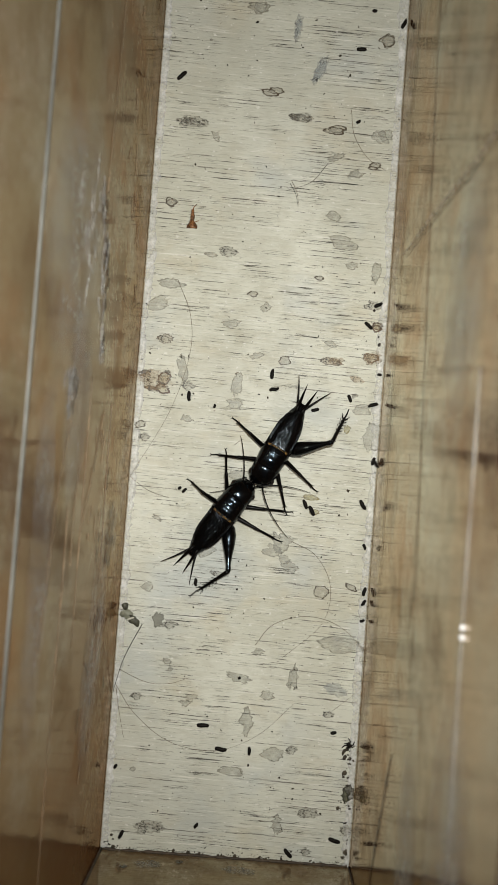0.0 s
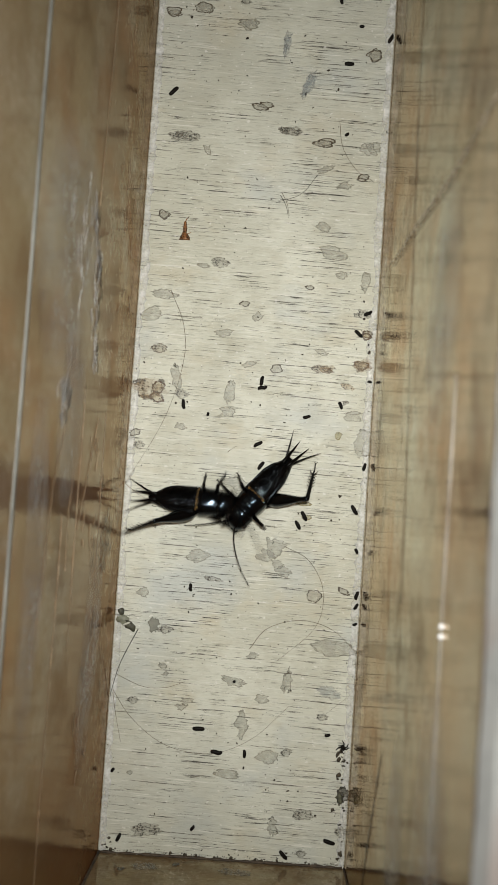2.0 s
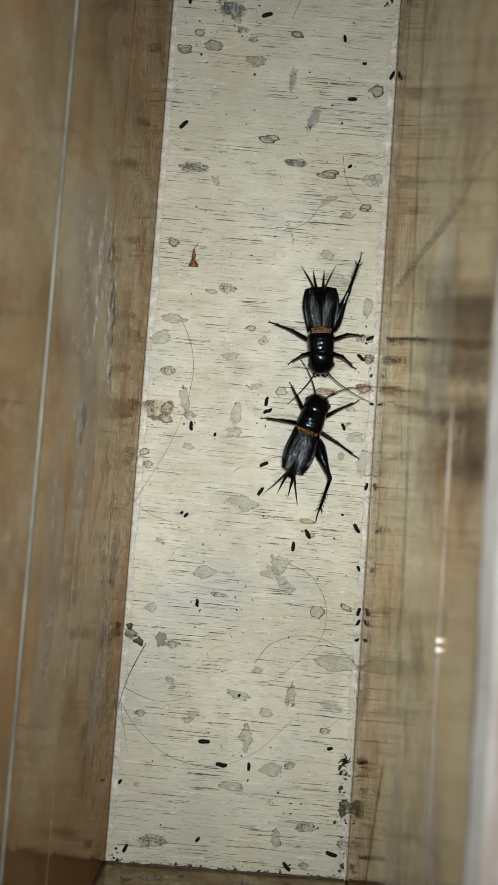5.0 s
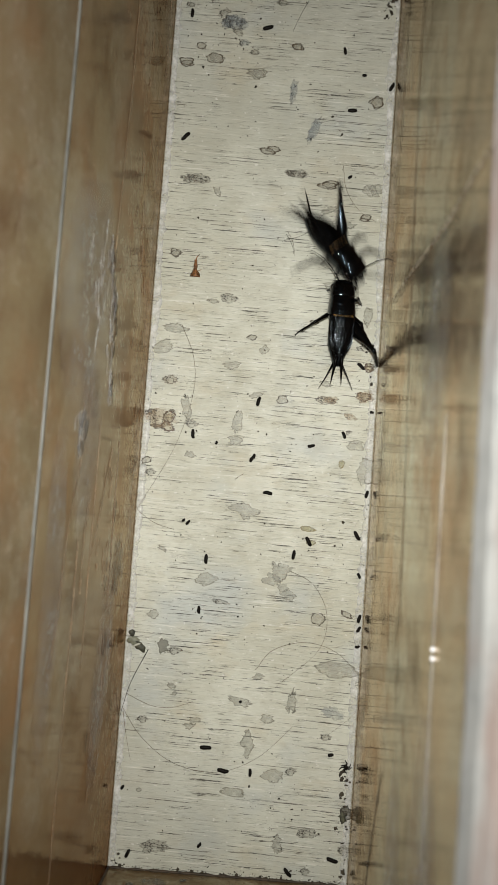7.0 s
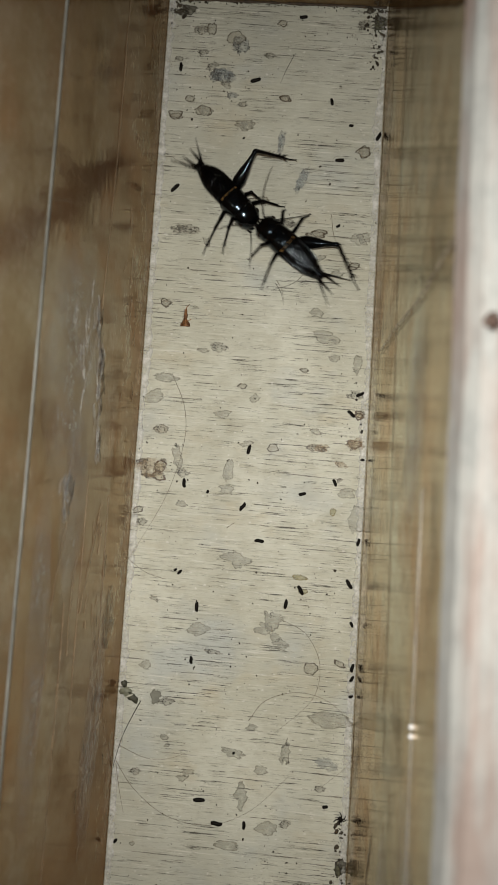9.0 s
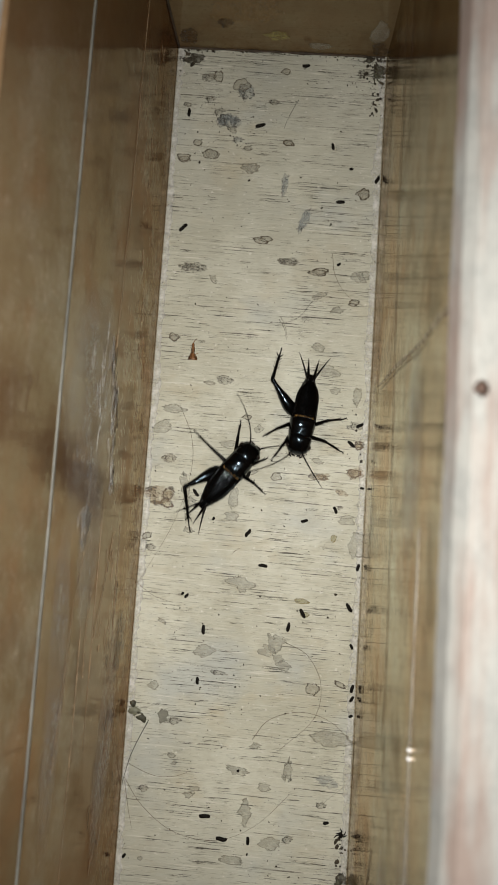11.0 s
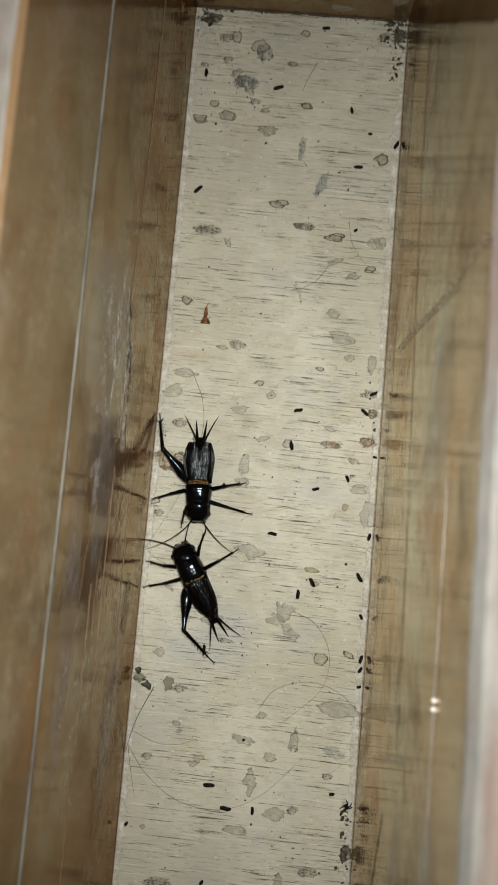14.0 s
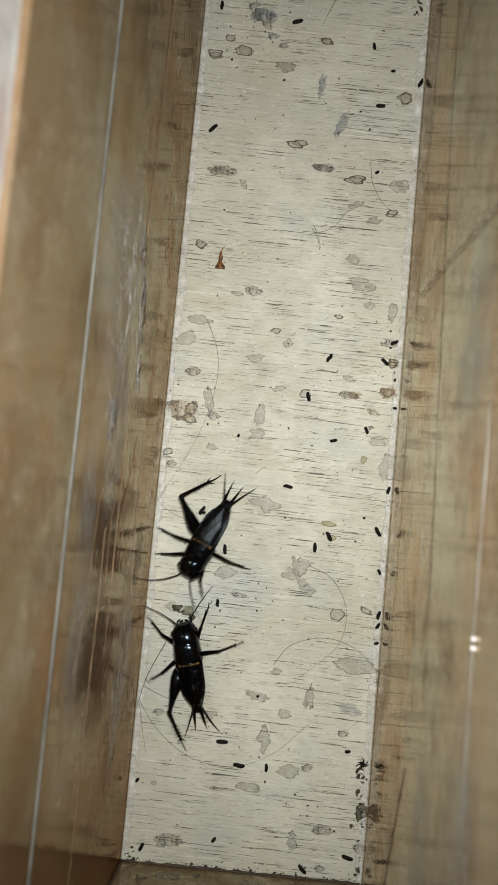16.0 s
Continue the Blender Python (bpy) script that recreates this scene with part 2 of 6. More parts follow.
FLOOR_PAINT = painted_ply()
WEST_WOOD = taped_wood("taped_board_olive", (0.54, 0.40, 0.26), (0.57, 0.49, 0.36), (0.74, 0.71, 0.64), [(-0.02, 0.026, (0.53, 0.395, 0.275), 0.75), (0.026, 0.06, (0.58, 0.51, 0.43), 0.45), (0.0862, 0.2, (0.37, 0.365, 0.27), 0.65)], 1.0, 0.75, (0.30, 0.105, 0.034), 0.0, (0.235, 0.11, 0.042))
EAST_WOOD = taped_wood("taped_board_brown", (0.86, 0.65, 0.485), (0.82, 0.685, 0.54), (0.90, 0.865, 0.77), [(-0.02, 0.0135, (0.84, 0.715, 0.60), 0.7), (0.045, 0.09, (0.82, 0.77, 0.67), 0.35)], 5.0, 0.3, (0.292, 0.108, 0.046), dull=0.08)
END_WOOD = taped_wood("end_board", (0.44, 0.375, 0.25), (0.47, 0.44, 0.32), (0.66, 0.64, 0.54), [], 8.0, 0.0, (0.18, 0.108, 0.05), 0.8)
RIM = rim_paint()
TABLE = plain("dark_table", (0.10, 0.085, 0.07), 0.6, 0, 0.3, 60)
TAPE_EDGE = plain("tape_edge", (0.175, 0.178, 0.166), 0.45, 0, 0.4, 60)
FLANGE = plain("tape_flange", (0.88, 0.88, 0.84), 0.35, 0, 0.25, 330, alpha=0.42)
SEAM = plain("brown_seam", (0.22, 0.155, 0.09), 0.6, 0, 0.6, 400, alpha=0.2)
SEAM_DARK = plain("dark_seam", (0.05, 0.035, 0.022), 0.7, 0, 0.5, 500)
FAINT = plain("faint_scratch_and_shade", (0.19, 0.13, 0.08), 0.6, 0, 0.4, 60, alpha=0.28)
SCRATCH = plain("pale_scratch", (0.30, 0.21, 0.13), 0.5, 0, 0.3, 70, alpha=0.5)
GLINT_BEAD = plain("glint_bead", (0.92, 0.92, 0.94), 0.15, 0.0, 0.05, 300, coat=1.0)
STEEL = plain("rusty_nail", (0.085, 0.05, 0.038), 0.6, 0.2, 0.6, 900)
CHITIN = shell()
LEG = plain("black_leg", (0.0016, 0.0012, 0.0011), 0.34, 0, 0.4, 900)
YELLOW = plain("yellow_patch", (0.36, 0.205, 0.055), 0.45, 0, 0.75, 1500)
LEG.node_tree.nodes["Principled BSDF"].inputs["Specular IOR Level"].default_value = 0.12
EYE = plain("eye", (0.012, 0.009, 0.008), 0.12, 0, 0.2, 900, coat=1.0)
DROPPING = plain("dropping", (0.007, 0.0055, 0.004), 0.6, 0, 0.5, 1500)
CRUMB = plain("crumb", (0.05, 0.042, 0.03), 0.7, 0, 0.7, 300)
HUSK = plain("husk", (0.20, 0.085, 0.028), 0.4, 0, 0.97, 1500, relief=0.5)
GREENISH = plain("dried_leaf", (0.085, 0.085, 0.055), 0.6, 0, 0.5, 900)
FIBRE = plain("fibre", (0.16, 0.125, 0.085), 0.5, 0, 0.3, 900)
DARK_FIBRE = plain("dark_fibre", (0.03, 0.025, 0.02), 0.5, 0, 0.3, 900)
STAIN = {
    "r": stain_material("ring_stain", (0.46, 0.44, 0.36), 0.35, (0.09, 0.07, 0.045), 0.9),
    "g": stain_material("grey_stain", (0.41, 0.41, 0.355), 0.38, (0.26, 0.25, 0.20), 0.55, 0.0, 0.25),
    "p": stain_material("pale_stain", (0.46, 0.455, 0.39), 0.34, (0.24, 0.225, 0.17), 0.5, 0.0, 0.2),
    "d": stain_material("dark_stain", (0.40, 0.385, 0.325), 0.28, (0.20, 0.18, 0.14), 0.35, 0.5),
    "k": stain_material("black_stain", (0.16, 0.155, 0.12), 0.75, (0.05, 0.045, 0.035), 0.9, 0.8),
    "b": stain_material("brown_stain", (0.48, 0.40, 0.26), 0.28, (0.13, 0.075, 0.035), 0.6, 0.5),
    "o": stain_material("rust_ring", (0.53, 0.43, 0.25), 0.34, (0.085, 0.045, 0.018), 0.95, 0.3),
    "h": stain_material("rust_halo", (0.43, 0.28, 0.12), 0.36, (0.43, 0.28, 0.12), 0.08, 0.4, 0.0),
    "q": stain_material("grey_film", (0.27, 0.27, 0.225), 0.85, (0.2, 0.2, 0.16), 0.6, 0.0, 0.8),
    "m": stain_material("dark_smudge", (0.13, 0.075, 0.035), 0.5, (0.08, 0.05, 0.025), 0.2, 0.5, 0.0),
    "y": stain_material("yellow_stain", (0.40, 0.36, 0.13), 0.5, (0.28, 0.23, 0.08), 0.6, 0.2),
    "u": stain_material("blue_stain", (0.36, 0.40, 0.41), 0.36, (0.36, 0.38, 0.38), 0.15, 0.0, 0.1),
    "v": stain_material("blue_specked_stain", (0.36, 0.41, 0.44), 0.32, (0.36, 0.38, 0.38), 0.1, 0.55, 0.2),
}


def wing_material():
    """Black fore wing with swirling raised veins."""
    m, n, l, bsdf = material("black_wing")
    swirl = noise_of(n, l, (700, 300, 300), 2, 0.5)
    off = n.new("ShaderNodeMath")
    off.operation = "SUBTRACT"
    off.inputs[1].default_value = 0.5
    l.new(swirl, off.inputs[0])
    wave = n.new("ShaderNodeMath")
    wave.operation = "SINE"
    l.new(times(n, l, off.outputs[0], 15.0), wave.inputs[0])
    vein = ramp(n, l, wave.outputs[0], -0.2, 1.0)
    l.new(blend(n, l, vein, (0.0009, 0.0008, 0.0009), (0.0025, 0.002, 0.0018)), bsdf.inputs["Base Color"])
    bsdf.inputs["Roughness"].default_value = 0.15
    bsdf.inputs["Specular IOR Level"].default_value = 0.33
    bsdf.inputs["Specular Tint"].default_value = (0.78, 0.9, 1.0, 1)
    first = bump(n, l, vein, 0.25, 0.00024, bsdf.inputs["Normal"])
    crumple = n.new("ShaderNodeBump")
    crumple.inputs["Strength"].default_value, crumple.inputs["Distance"].default_value = 0.75, 0.0004
    l.new(noise_of(n, l, (760, 420, 600), 4, 0.6, (3, 1, 2)), crumple.inputs["Height"])
    l.new(crumple.outputs[0], first.inputs["Normal"])
    return m


WING = wing_material()
VEIN = plain("wing_vein", (0.002, 0.0018, 0.002), 0.22, 0, 0.3, 900)
for dull, level in ((VEIN, 0.5), (DROPPING, 0.15), (CRUMB, 0.2)):
    dull.node_tree.nodes["Principled BSDF"].inputs["Specular IOR Level"].default_value = level
VEIN.node_tree.nodes["Principled BSDF"].inputs["Specular Tint"].default_value = (0.75, 0.88, 1.0, 1)


# ---- mesh helpers ----
def part(name, bm, mat, parent=None, label="", smooth=True):
    me = bpy.data.meshes.new(name)
    bmesh.ops.recalc_face_normals(bm, faces=bm.faces)
    bm.to_mesh(me)
    bm.free()
    me.materials.append(mat)
    if smooth:
        for p in me.polygons:
            p.use_smooth = True
    ob = new(name, me)
    if parent:
        ob.parent = parent
    return tagged(ob, label)


def prism(section, y0, y1, step=None, bevel=0.0):
    """A board: a cross-section of (x, z) points swept along y."""
    bm = bmesh.new()
    n = max(1, int((y1 - y0) / step)) if step else 1
    rings = [[bm.verts.new((x, y0 + (y1 - y0) * i / n, z)) for x, z in section] for i in range(n + 1)]
    k = len(section)
    for a, b in zip(rings, rings[1:]):
        for i in range(k):
            bm.faces.new((a[i], a[(i + 1) % k], b[(i + 1) % k], b[i]))
    bm.faces.new(rings[0])
    bm.faces.new(rings[-1][::-1])
    if bevel:
        long_edges = [e for e in bm.edges if abs(e.verts[0].co.y - e.verts[1].co.y) > 1e-6]
        bmesh.ops.bevel(bm, geom=long_edges, offset=bevel, segments=2, affect="EDGES")
    return bm


def slab(x0, x1, y0, y1, z0, z1, bevel=0.0):
    return prism([(x0, z0), (x1, z0), (x1, z1), (x0, z1)], y0, y1, bevel=bevel)


def loft(stations, sides=18, power=2.3, bm=None, close=True):
    """A body along y: stations of (y, half width, centre height, half height)."""
    bm = bm or bmesh.new()
    rings = []
    for y, w, zc, h in stations:
        ring = []
        for i in range(sides):
            a = 2 * math.pi * i / sides
            c, s = math.cos(a), math.sin(a)
            ring.append(bm.verts.new((w * math.copysign(abs(c) ** (2 / power), c), y, zc + h * math.copysign(abs(s) ** (2 / power), s))))
        rings.append(ring)
    for a, b in zip(rings, rings[1:]):
        for i in range(sides):
            bm.faces.new((a[i], a[(i + 1) % sides], b[(i + 1) % sides], b[i]))
    if close:
        bm.faces.new(rings[0])
        bm.faces.new(rings[-1][::-1])
    return bm


def tube(points, radii, sides=8, bm=None):
    """A tapering tube through points."""
    bm = bm or bmesh.new()
    pts = [Vector(p) for p in points]
    rings = []
    for i, p in enumerate(pts):
        d = (pts[min(i + 1, len(pts) - 1)] - pts[max(i - 1, 0)]).normalized()
        u = d.cross(Vector((0, 0, 1)))
        u = u.normalized() if u.length > 1e-4 else Vector((1, 0, 0))
        v = u.cross(d)
        rings.append([bm.verts.new(p + radii[i] * (math.cos(2 * math.pi * k / sides) * u + math.sin(2 * math.pi * k / sides) * v)) for k in range(sides)])
    for a, b in zip(rings, rings[1:]):
        for k in range(sides):
            bm.faces.new((a[k], a[(k + 1) % sides], b[(k + 1) % sides], b[k]))
    bm.faces.new(rings[0])
    bm.faces.new(rings[-1][::-1])
    return bm


def ball(centre, radii, bm=None, seg=16, rings=10):
    bm = bm or bmesh.new()
    bmesh.ops.create_uvsphere(bm, u_segments=seg, v_segments=rings, radius=1, matrix=Matrix.Translation(centre) @ Matrix.Diagonal((*radii, 1)))
    return bm


MM = 0.001

# ---- the trough ----
SOUTH, NORTH, HALF = -0.0602, 0.2114, 0.0335
LEAN, WEST_TOP = 0.045, 0.1264
BOW, EAST_TOP = 0.39, 0.134  # the east board is warped: it curves in towards its top


def east_at(z):
    return HALF - BOW * max(0.0, z) ** 2


ground = tagged(part("ground", slab(-0.30, 0.30, -0.32, 0.47, -0.045, -0.0121), TABLE, smooth=False), "dark table surface under the wooden trough", kind="structure")
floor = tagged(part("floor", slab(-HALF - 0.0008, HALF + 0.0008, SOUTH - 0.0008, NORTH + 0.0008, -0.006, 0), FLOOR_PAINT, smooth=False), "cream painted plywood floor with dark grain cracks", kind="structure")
west_x = -HALF - LEAN * WEST_TOP
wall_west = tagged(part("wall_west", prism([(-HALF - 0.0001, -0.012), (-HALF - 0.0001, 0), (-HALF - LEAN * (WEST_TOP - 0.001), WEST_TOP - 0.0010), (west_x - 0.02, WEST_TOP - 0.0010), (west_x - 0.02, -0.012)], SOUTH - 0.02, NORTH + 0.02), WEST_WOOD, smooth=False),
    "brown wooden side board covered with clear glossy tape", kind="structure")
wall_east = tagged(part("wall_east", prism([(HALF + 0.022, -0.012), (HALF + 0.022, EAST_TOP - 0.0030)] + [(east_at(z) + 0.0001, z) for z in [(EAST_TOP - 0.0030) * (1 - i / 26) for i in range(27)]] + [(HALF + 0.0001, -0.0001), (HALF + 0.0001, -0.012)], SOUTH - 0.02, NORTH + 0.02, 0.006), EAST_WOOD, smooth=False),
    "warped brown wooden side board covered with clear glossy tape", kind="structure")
for face in wall_east.data.polygons:
    face.use_smooth = face.normal.x < -0.5
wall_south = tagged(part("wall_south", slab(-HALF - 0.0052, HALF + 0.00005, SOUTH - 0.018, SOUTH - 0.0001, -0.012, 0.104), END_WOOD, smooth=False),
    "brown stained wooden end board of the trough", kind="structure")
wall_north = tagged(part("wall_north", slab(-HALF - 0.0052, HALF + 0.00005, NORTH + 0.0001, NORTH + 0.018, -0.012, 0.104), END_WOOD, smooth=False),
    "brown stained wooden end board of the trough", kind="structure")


def wavy_cap(x0, x1, z, seed, low=0.0034):
    """Painted top edge of a side board, a little uneven along its inner line."""
    bm = bmesh.new()
    n, rows = 110, []
    rng = random.Random(seed)
    for i in range(n + 1):
        y = SOUTH - 0.02 + (NORTH - SOUTH + 0.04) * i / n
        d = 0.0002 * noise.noise((y * 60, seed, 0)) + 0.00012 * noise.noise((y * 260, seed, 3)) + rng.uniform(-0.00005, 0.00005)
        inner, outer = (x0 + d, x1) if x0 < x1 else (x0 - d, x1)
        s = 1 if x1 > x0 else -1
        top = z + 0.0008 + 0.0003 * noise.noise((y * 40, seed, 7))
        rows.append([bm.verts.new(p) for p in ((inner, y, z - low), (inner + s * 0.0009, y, top - 0.0016), (inner + s * 0.0024, y, top), (outer, y, top), (outer, y, z - 0.0042))])
    for a, b in zip(rows, rows[1:]):
        for k in range(5):
            bm.faces.new((a[k], a[(k + 1) % 5], b[(k + 1) % 5], b[k]))
    bm.faces.new(rows[0])
    bm.faces.new(rows[-1][::-1])
    return bm


tagged(part("trim", wavy_cap(east_at(EAST_TOP) - 0.0002, HALF + 0.0225, EAST_TOP, 2), RIM, smooth=False), "worn white paint on the side board's top edge", kind="structure")
west_trim = tagged(part("trim", wavy_cap(west_x + 0.0002, west_x - 0.0205, WEST_TOP, 5, 0.0013), RIM, smooth=False), "worn white paint on the side board's top edge", kind="structure")
for v in west_trim.data.vertices:  # the cap sits askew: further in towards the north end
    if v.co.x > west_x - 0.005:
        v.co.x += -0.0008 + 0.0028 * min(1.0, max(0.0, (v.co.y - 0.13) / 0.08))


def west_at(z):
    return -HALF - LEAN * z


def strip_on_west(z, width, y0, y1, proud, bow=0.0, seed=0, taper=False):
    bm, rows, n = bmesh.new(), [], 60
    for i in range(n + 1):
        y = y0 + (y1 - y0) * i / n
        zc = z + bow * noise.noise((y * 25, seed, 1))
        w = width * (0.75 + 0.5 * abs(noise.noise((y * 90, seed, 5)))) * (math.sin(math.pi * (i + 0.3) / (n + 0.6)) ** 0.5 if taper else 1)
        rows.append([bm.verts.new((west_at(q) + p, y, q)) for q, p in ((zc - w / 2, -0.0002), (zc - w / 2, proud), (zc + w / 2, proud), (zc + w / 2, -0.0002))])
    for a, b in zip(rows, rows[1:]):
        for k in range(4):
            bm.faces.new((a[k], a[(k + 1) % 4], b[(k + 1) % 4], b[k]))
    bm.faces.new(rows[0])
    bm.faces.new(rows[-1][::-1])
    return bm


def strip_on_east(z, width, y0, y1, proud, bow=0.0, seed=0, taper=False):
    bm = strip_on_west(z, width, y0, y1, proud, bow, seed, taper)
    for v in bm.verts:
        v.co.x = east_at(v.co.z) - (v.co.x - west_at(v.co.z))
    return bm


part("tape_edge", strip_on_west(0.0862, 0.0010, SOUTH, NORTH, 0.00025, 0.0004, 3), TAPE_EDGE, wall_west, "pale raised edge of a tape strip")
for z, w, y0, y1, s in ((0.047, 0.0004, 0.005, 0.062, 2), (0.058, 0.0005, -0.05, 0.035, 4), (0.027, 0.0003, 0.015, 0.058, 6)):
    part("scratch", strip_on_west(z, w, y0, y1, 0.0001, 0.0012, s, True), SCRATCH, wall_west)


def on_board(side, y, z, proud):
    return (west_at(z) + proud, y, z) if side == "west" else (east_at(z) - proud, y, z)


def ridge(side, line, width, proud=0.0001, seed=0, rough=0.5, bm=None, steps=12):
    """A low, uneven ridge in the film that follows a line of (y, z) in mm over a side board, thinning out at its ends."""
    path = [Vector((0, y * MM, z * MM)) for y, z in line]
    ext = [2 * path[0] - path[1], *path, 2 * path[-1] - path[-2]]
    pts = []
    for p, q, r, t in zip(ext, ext[1:], ext[2:], ext[3:]):
        for i in range(steps):
            f = i / steps
            pts.append(0.5 * ((2 * q) + (r - p) * f + (2 * p - 5 * q + 4 * r - t) * f * f + (3 * q - p - 3 * r + t) * f ** 3))
    bm, rows, n = bm or bmesh.new(), [], len(pts)
    for i, p in enumerate(pts):
        d = (pts[min(i + 1, n - 1)] - pts[max(i - 1, 0)]).normalized()
        across = Vector((0, -d.z, d.y))
        w = width * max(0.08, 1 + rough * 1.6 * noise.noise((i * 0.37, seed, 5))) * math.sin(math.pi * (i + 0.4) / (n - 0.2)) ** 0.4
        p = p + across * width * rough * 0.6 * noise.noise((i * 0.31, seed, 9))
        rows.append([bm.verts.new(on_board(side, p.y + across.y * k * w / 2, p.z + across.z * k * w / 2, h)) for k, h in ((-1, 0.00002), (-0.5, proud), (0.5, proud), (1, 0.00002))])
    for one, two in zip(rows, rows[1:]):
        for k in range(3):
            bm.faces.new((one[k], one[k + 1], two[k + 1], two[k]))
    return bm


FOLD = plain("tape_fold", (0.50, 0.49, 0.47), 0.25, 0, 0.3, 260, alpha=0.34)
FOLD_SHADE = plain("fold_shade_and_scratch", (0.06, 0.042, 0.026), 0.5, 0, 0.4, 520, alpha=0.4)
CREASE = plain("folded_tape", (0.55, 0.48, 0.38), 0.4, 0, 0.25, 300, alpha=0.42)
for line, w, k in (([(206, 42.4), (175, 43.4), (145, 43.9), (121, 45.4), (99, 46.9)], 0.0006, 1),
                   ([(52, 60.4), (40, 65.3), (25, 67.4), (14, 69.6), (6, 71.4)], 0.0009, 6),
                   ([(56, 34.0), (48, 37.6), (39, 42.2), (30, 46.0)], 0.0006, 7),
                   ([(43, 52.0), (33, 53.5), (22, 53.0)], 0.0006, 8)):
    part("scratch", ridge("west", line, w, 0.00022, k, 0.9), SCRATCH, wall_west, "pale scratch in the clear tape")


def crumpled_line(line, spread, count, size, seed):
    """Many short bent slivers strewn along a line, where the tape has buckled."""
    rng, bm = random.Random(seed), bmesh.new()
    for _ in range(count):
        f = rng.uniform(0, len(line) - 1.001)
        i = int(f)
        y, z = (p + (q - p) * (f - i) for p, q in zip(line[i], line[i + 1]))
        z += rng.gauss(0, spread)
        half, lean = rng.uniform(0.8, 3.2), rng.uniform(-1.1, 1.1)
        ridge("west", [(y - half, z - lean), (y + rng.uniform(-0.3, 0.3), z + rng.uniform(-0.5, 0.5)), (y + half, z + lean)], size * rng.uniform(0.4, 1.2) * MM, 0.0002, rng.uniform(0, 99), 0.9, bm, 5)
    return bm


MAIN_FOLD = [(102, 50.9), (98, 50.2), (91, 45.0), (85, 44.0), (78, 43.2), (66, 41.3)]
for line, spread, count, size, k in ((MAIN_FOLD, 1.3, 46, 0.9, 2), ([(104, 60.0), (90, 55.0), (74, 50.0)], 5.0, 22, 0.5, 3), ([(61, 62.5), (53, 61.6)], 1.6, 18, 1.3, 4), ([(50, 38.0), (20, 30.0), (-30, 24.0)], 6.0, 30, 0.45, 5), ([(200, 20.0), (60, 14.0)], 7.0, 40, 0.4, 6)):
    part("tape_fold", crumpled_line(line, spread, count, size, k), FOLD if k < 5 else SCRATCH, wall_west, "pale buckled folds in the clear tape")
# dark slivers paint in the shade beside the folds
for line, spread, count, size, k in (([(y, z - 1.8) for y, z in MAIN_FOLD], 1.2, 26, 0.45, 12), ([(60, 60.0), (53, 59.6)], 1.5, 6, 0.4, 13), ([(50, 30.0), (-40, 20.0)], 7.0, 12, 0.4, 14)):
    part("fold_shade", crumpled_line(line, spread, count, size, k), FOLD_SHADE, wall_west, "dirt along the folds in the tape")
for line, w, k in (([(206, 41.0), (150, 43.5), (120, 46.2), (80, 52.1), (43, 57.6), (20, 60.0)], 0.0014, 21), ([(-12, 47.0), (-17, 44.6), (-26, 40.2), (-42, 32.8), (-58, 27.0)], 0.0024, 22),
                   ([(120, 15.0), (95, 16.0), (60, 15.0), (30, 16.5), (5, 15.5)], 0.0008, 23), ([(200, 16.5), (170, 18.0), (140, 17.0)], 0.0010, 24), ([(195, 55.0), (165, 56.5), (150, 56.0)], 0.0014, 25)):
    part("scratch", ridge("east", line, w, 0.0001, k, 0.4), FOLD_SHADE if k == 22 else FAINT, wall_east, "thin dark line along the tape")
part("tape_edge", strip_on_east(0.1013, 0.0012, SOUTH, 0.062, 0.0002, 0.0012, 31, True), plain("clear_tape_edge", (0.30, 0.295, 0.28), 0.35, 0, 0.3, 90, alpha=0.26), wall_east, "pale raised edge of a tape strip")
part("tape_crease", ridge("east", [(101.2, 17.0), (100.7, 30.0), (99.9, 51.0), (97.6, 75.0), (95.8, 93.0), (94.2, 115.0), (92.6, 127.0), (91.4, 132.0)], 0.0013, 0.00025, 3, 0.15), CREASE, wall_east, "raised fold in the tape running up the board")
# dark line painted as the crease's shaded side
part("fold_shade", ridge("east", [(99.6, 21.0), (99.0, 40.0), (97.8, 60.0), (95.6, 82.0), (93.4, 104.0)], 0.0006, 0.0002, 6, 0.8), FAINT, wall_east, "dirt along a fold in the tape")


def torn_fold(y0, y1, z0, z1, seed, side="west"):
    """A lifted, crumpled patch of clear tape."""
    bm, rows, n, k = bmesh.new(), [], 150, 22
    layer = bm.verts.layers.float.new("edge")
    for i in range(n + 1):
        y = y0 + (y1 - y0) * i / n
        fade = math.sin(math.pi * i / n) ** 0.6
        row = []
        for j in range(k + 1):
            f = j / k
            mid = (z0 + z1) / 2 + 0.0030 * noise.noise((y * 30, seed, 4))
            z = mid + (f - 0.5) * (z1 - z0) * (0.35 + 0.65 * fade)
            lifted = (max(0.0, noise.noise((y * 70, z * 420, seed)) + 0.15) + 0.5 * abs(noise.noise((y * 260, z * 900, seed)))) * math.sin(math.pi * f) * fade
            row.append(bm.verts.new(on_board(side, y, z, 0.00012 + 0.0006 * lifted)))
            row[-1][layer] = fade * math.sin(math.pi * f) ** 0.7
        rows.append(row)
    for a, b in zip(rows, rows[1:]):
        for j in range(k):
            bm.faces.new((a[j], a[j + 1], b[j + 1], b[j]))
    return bm


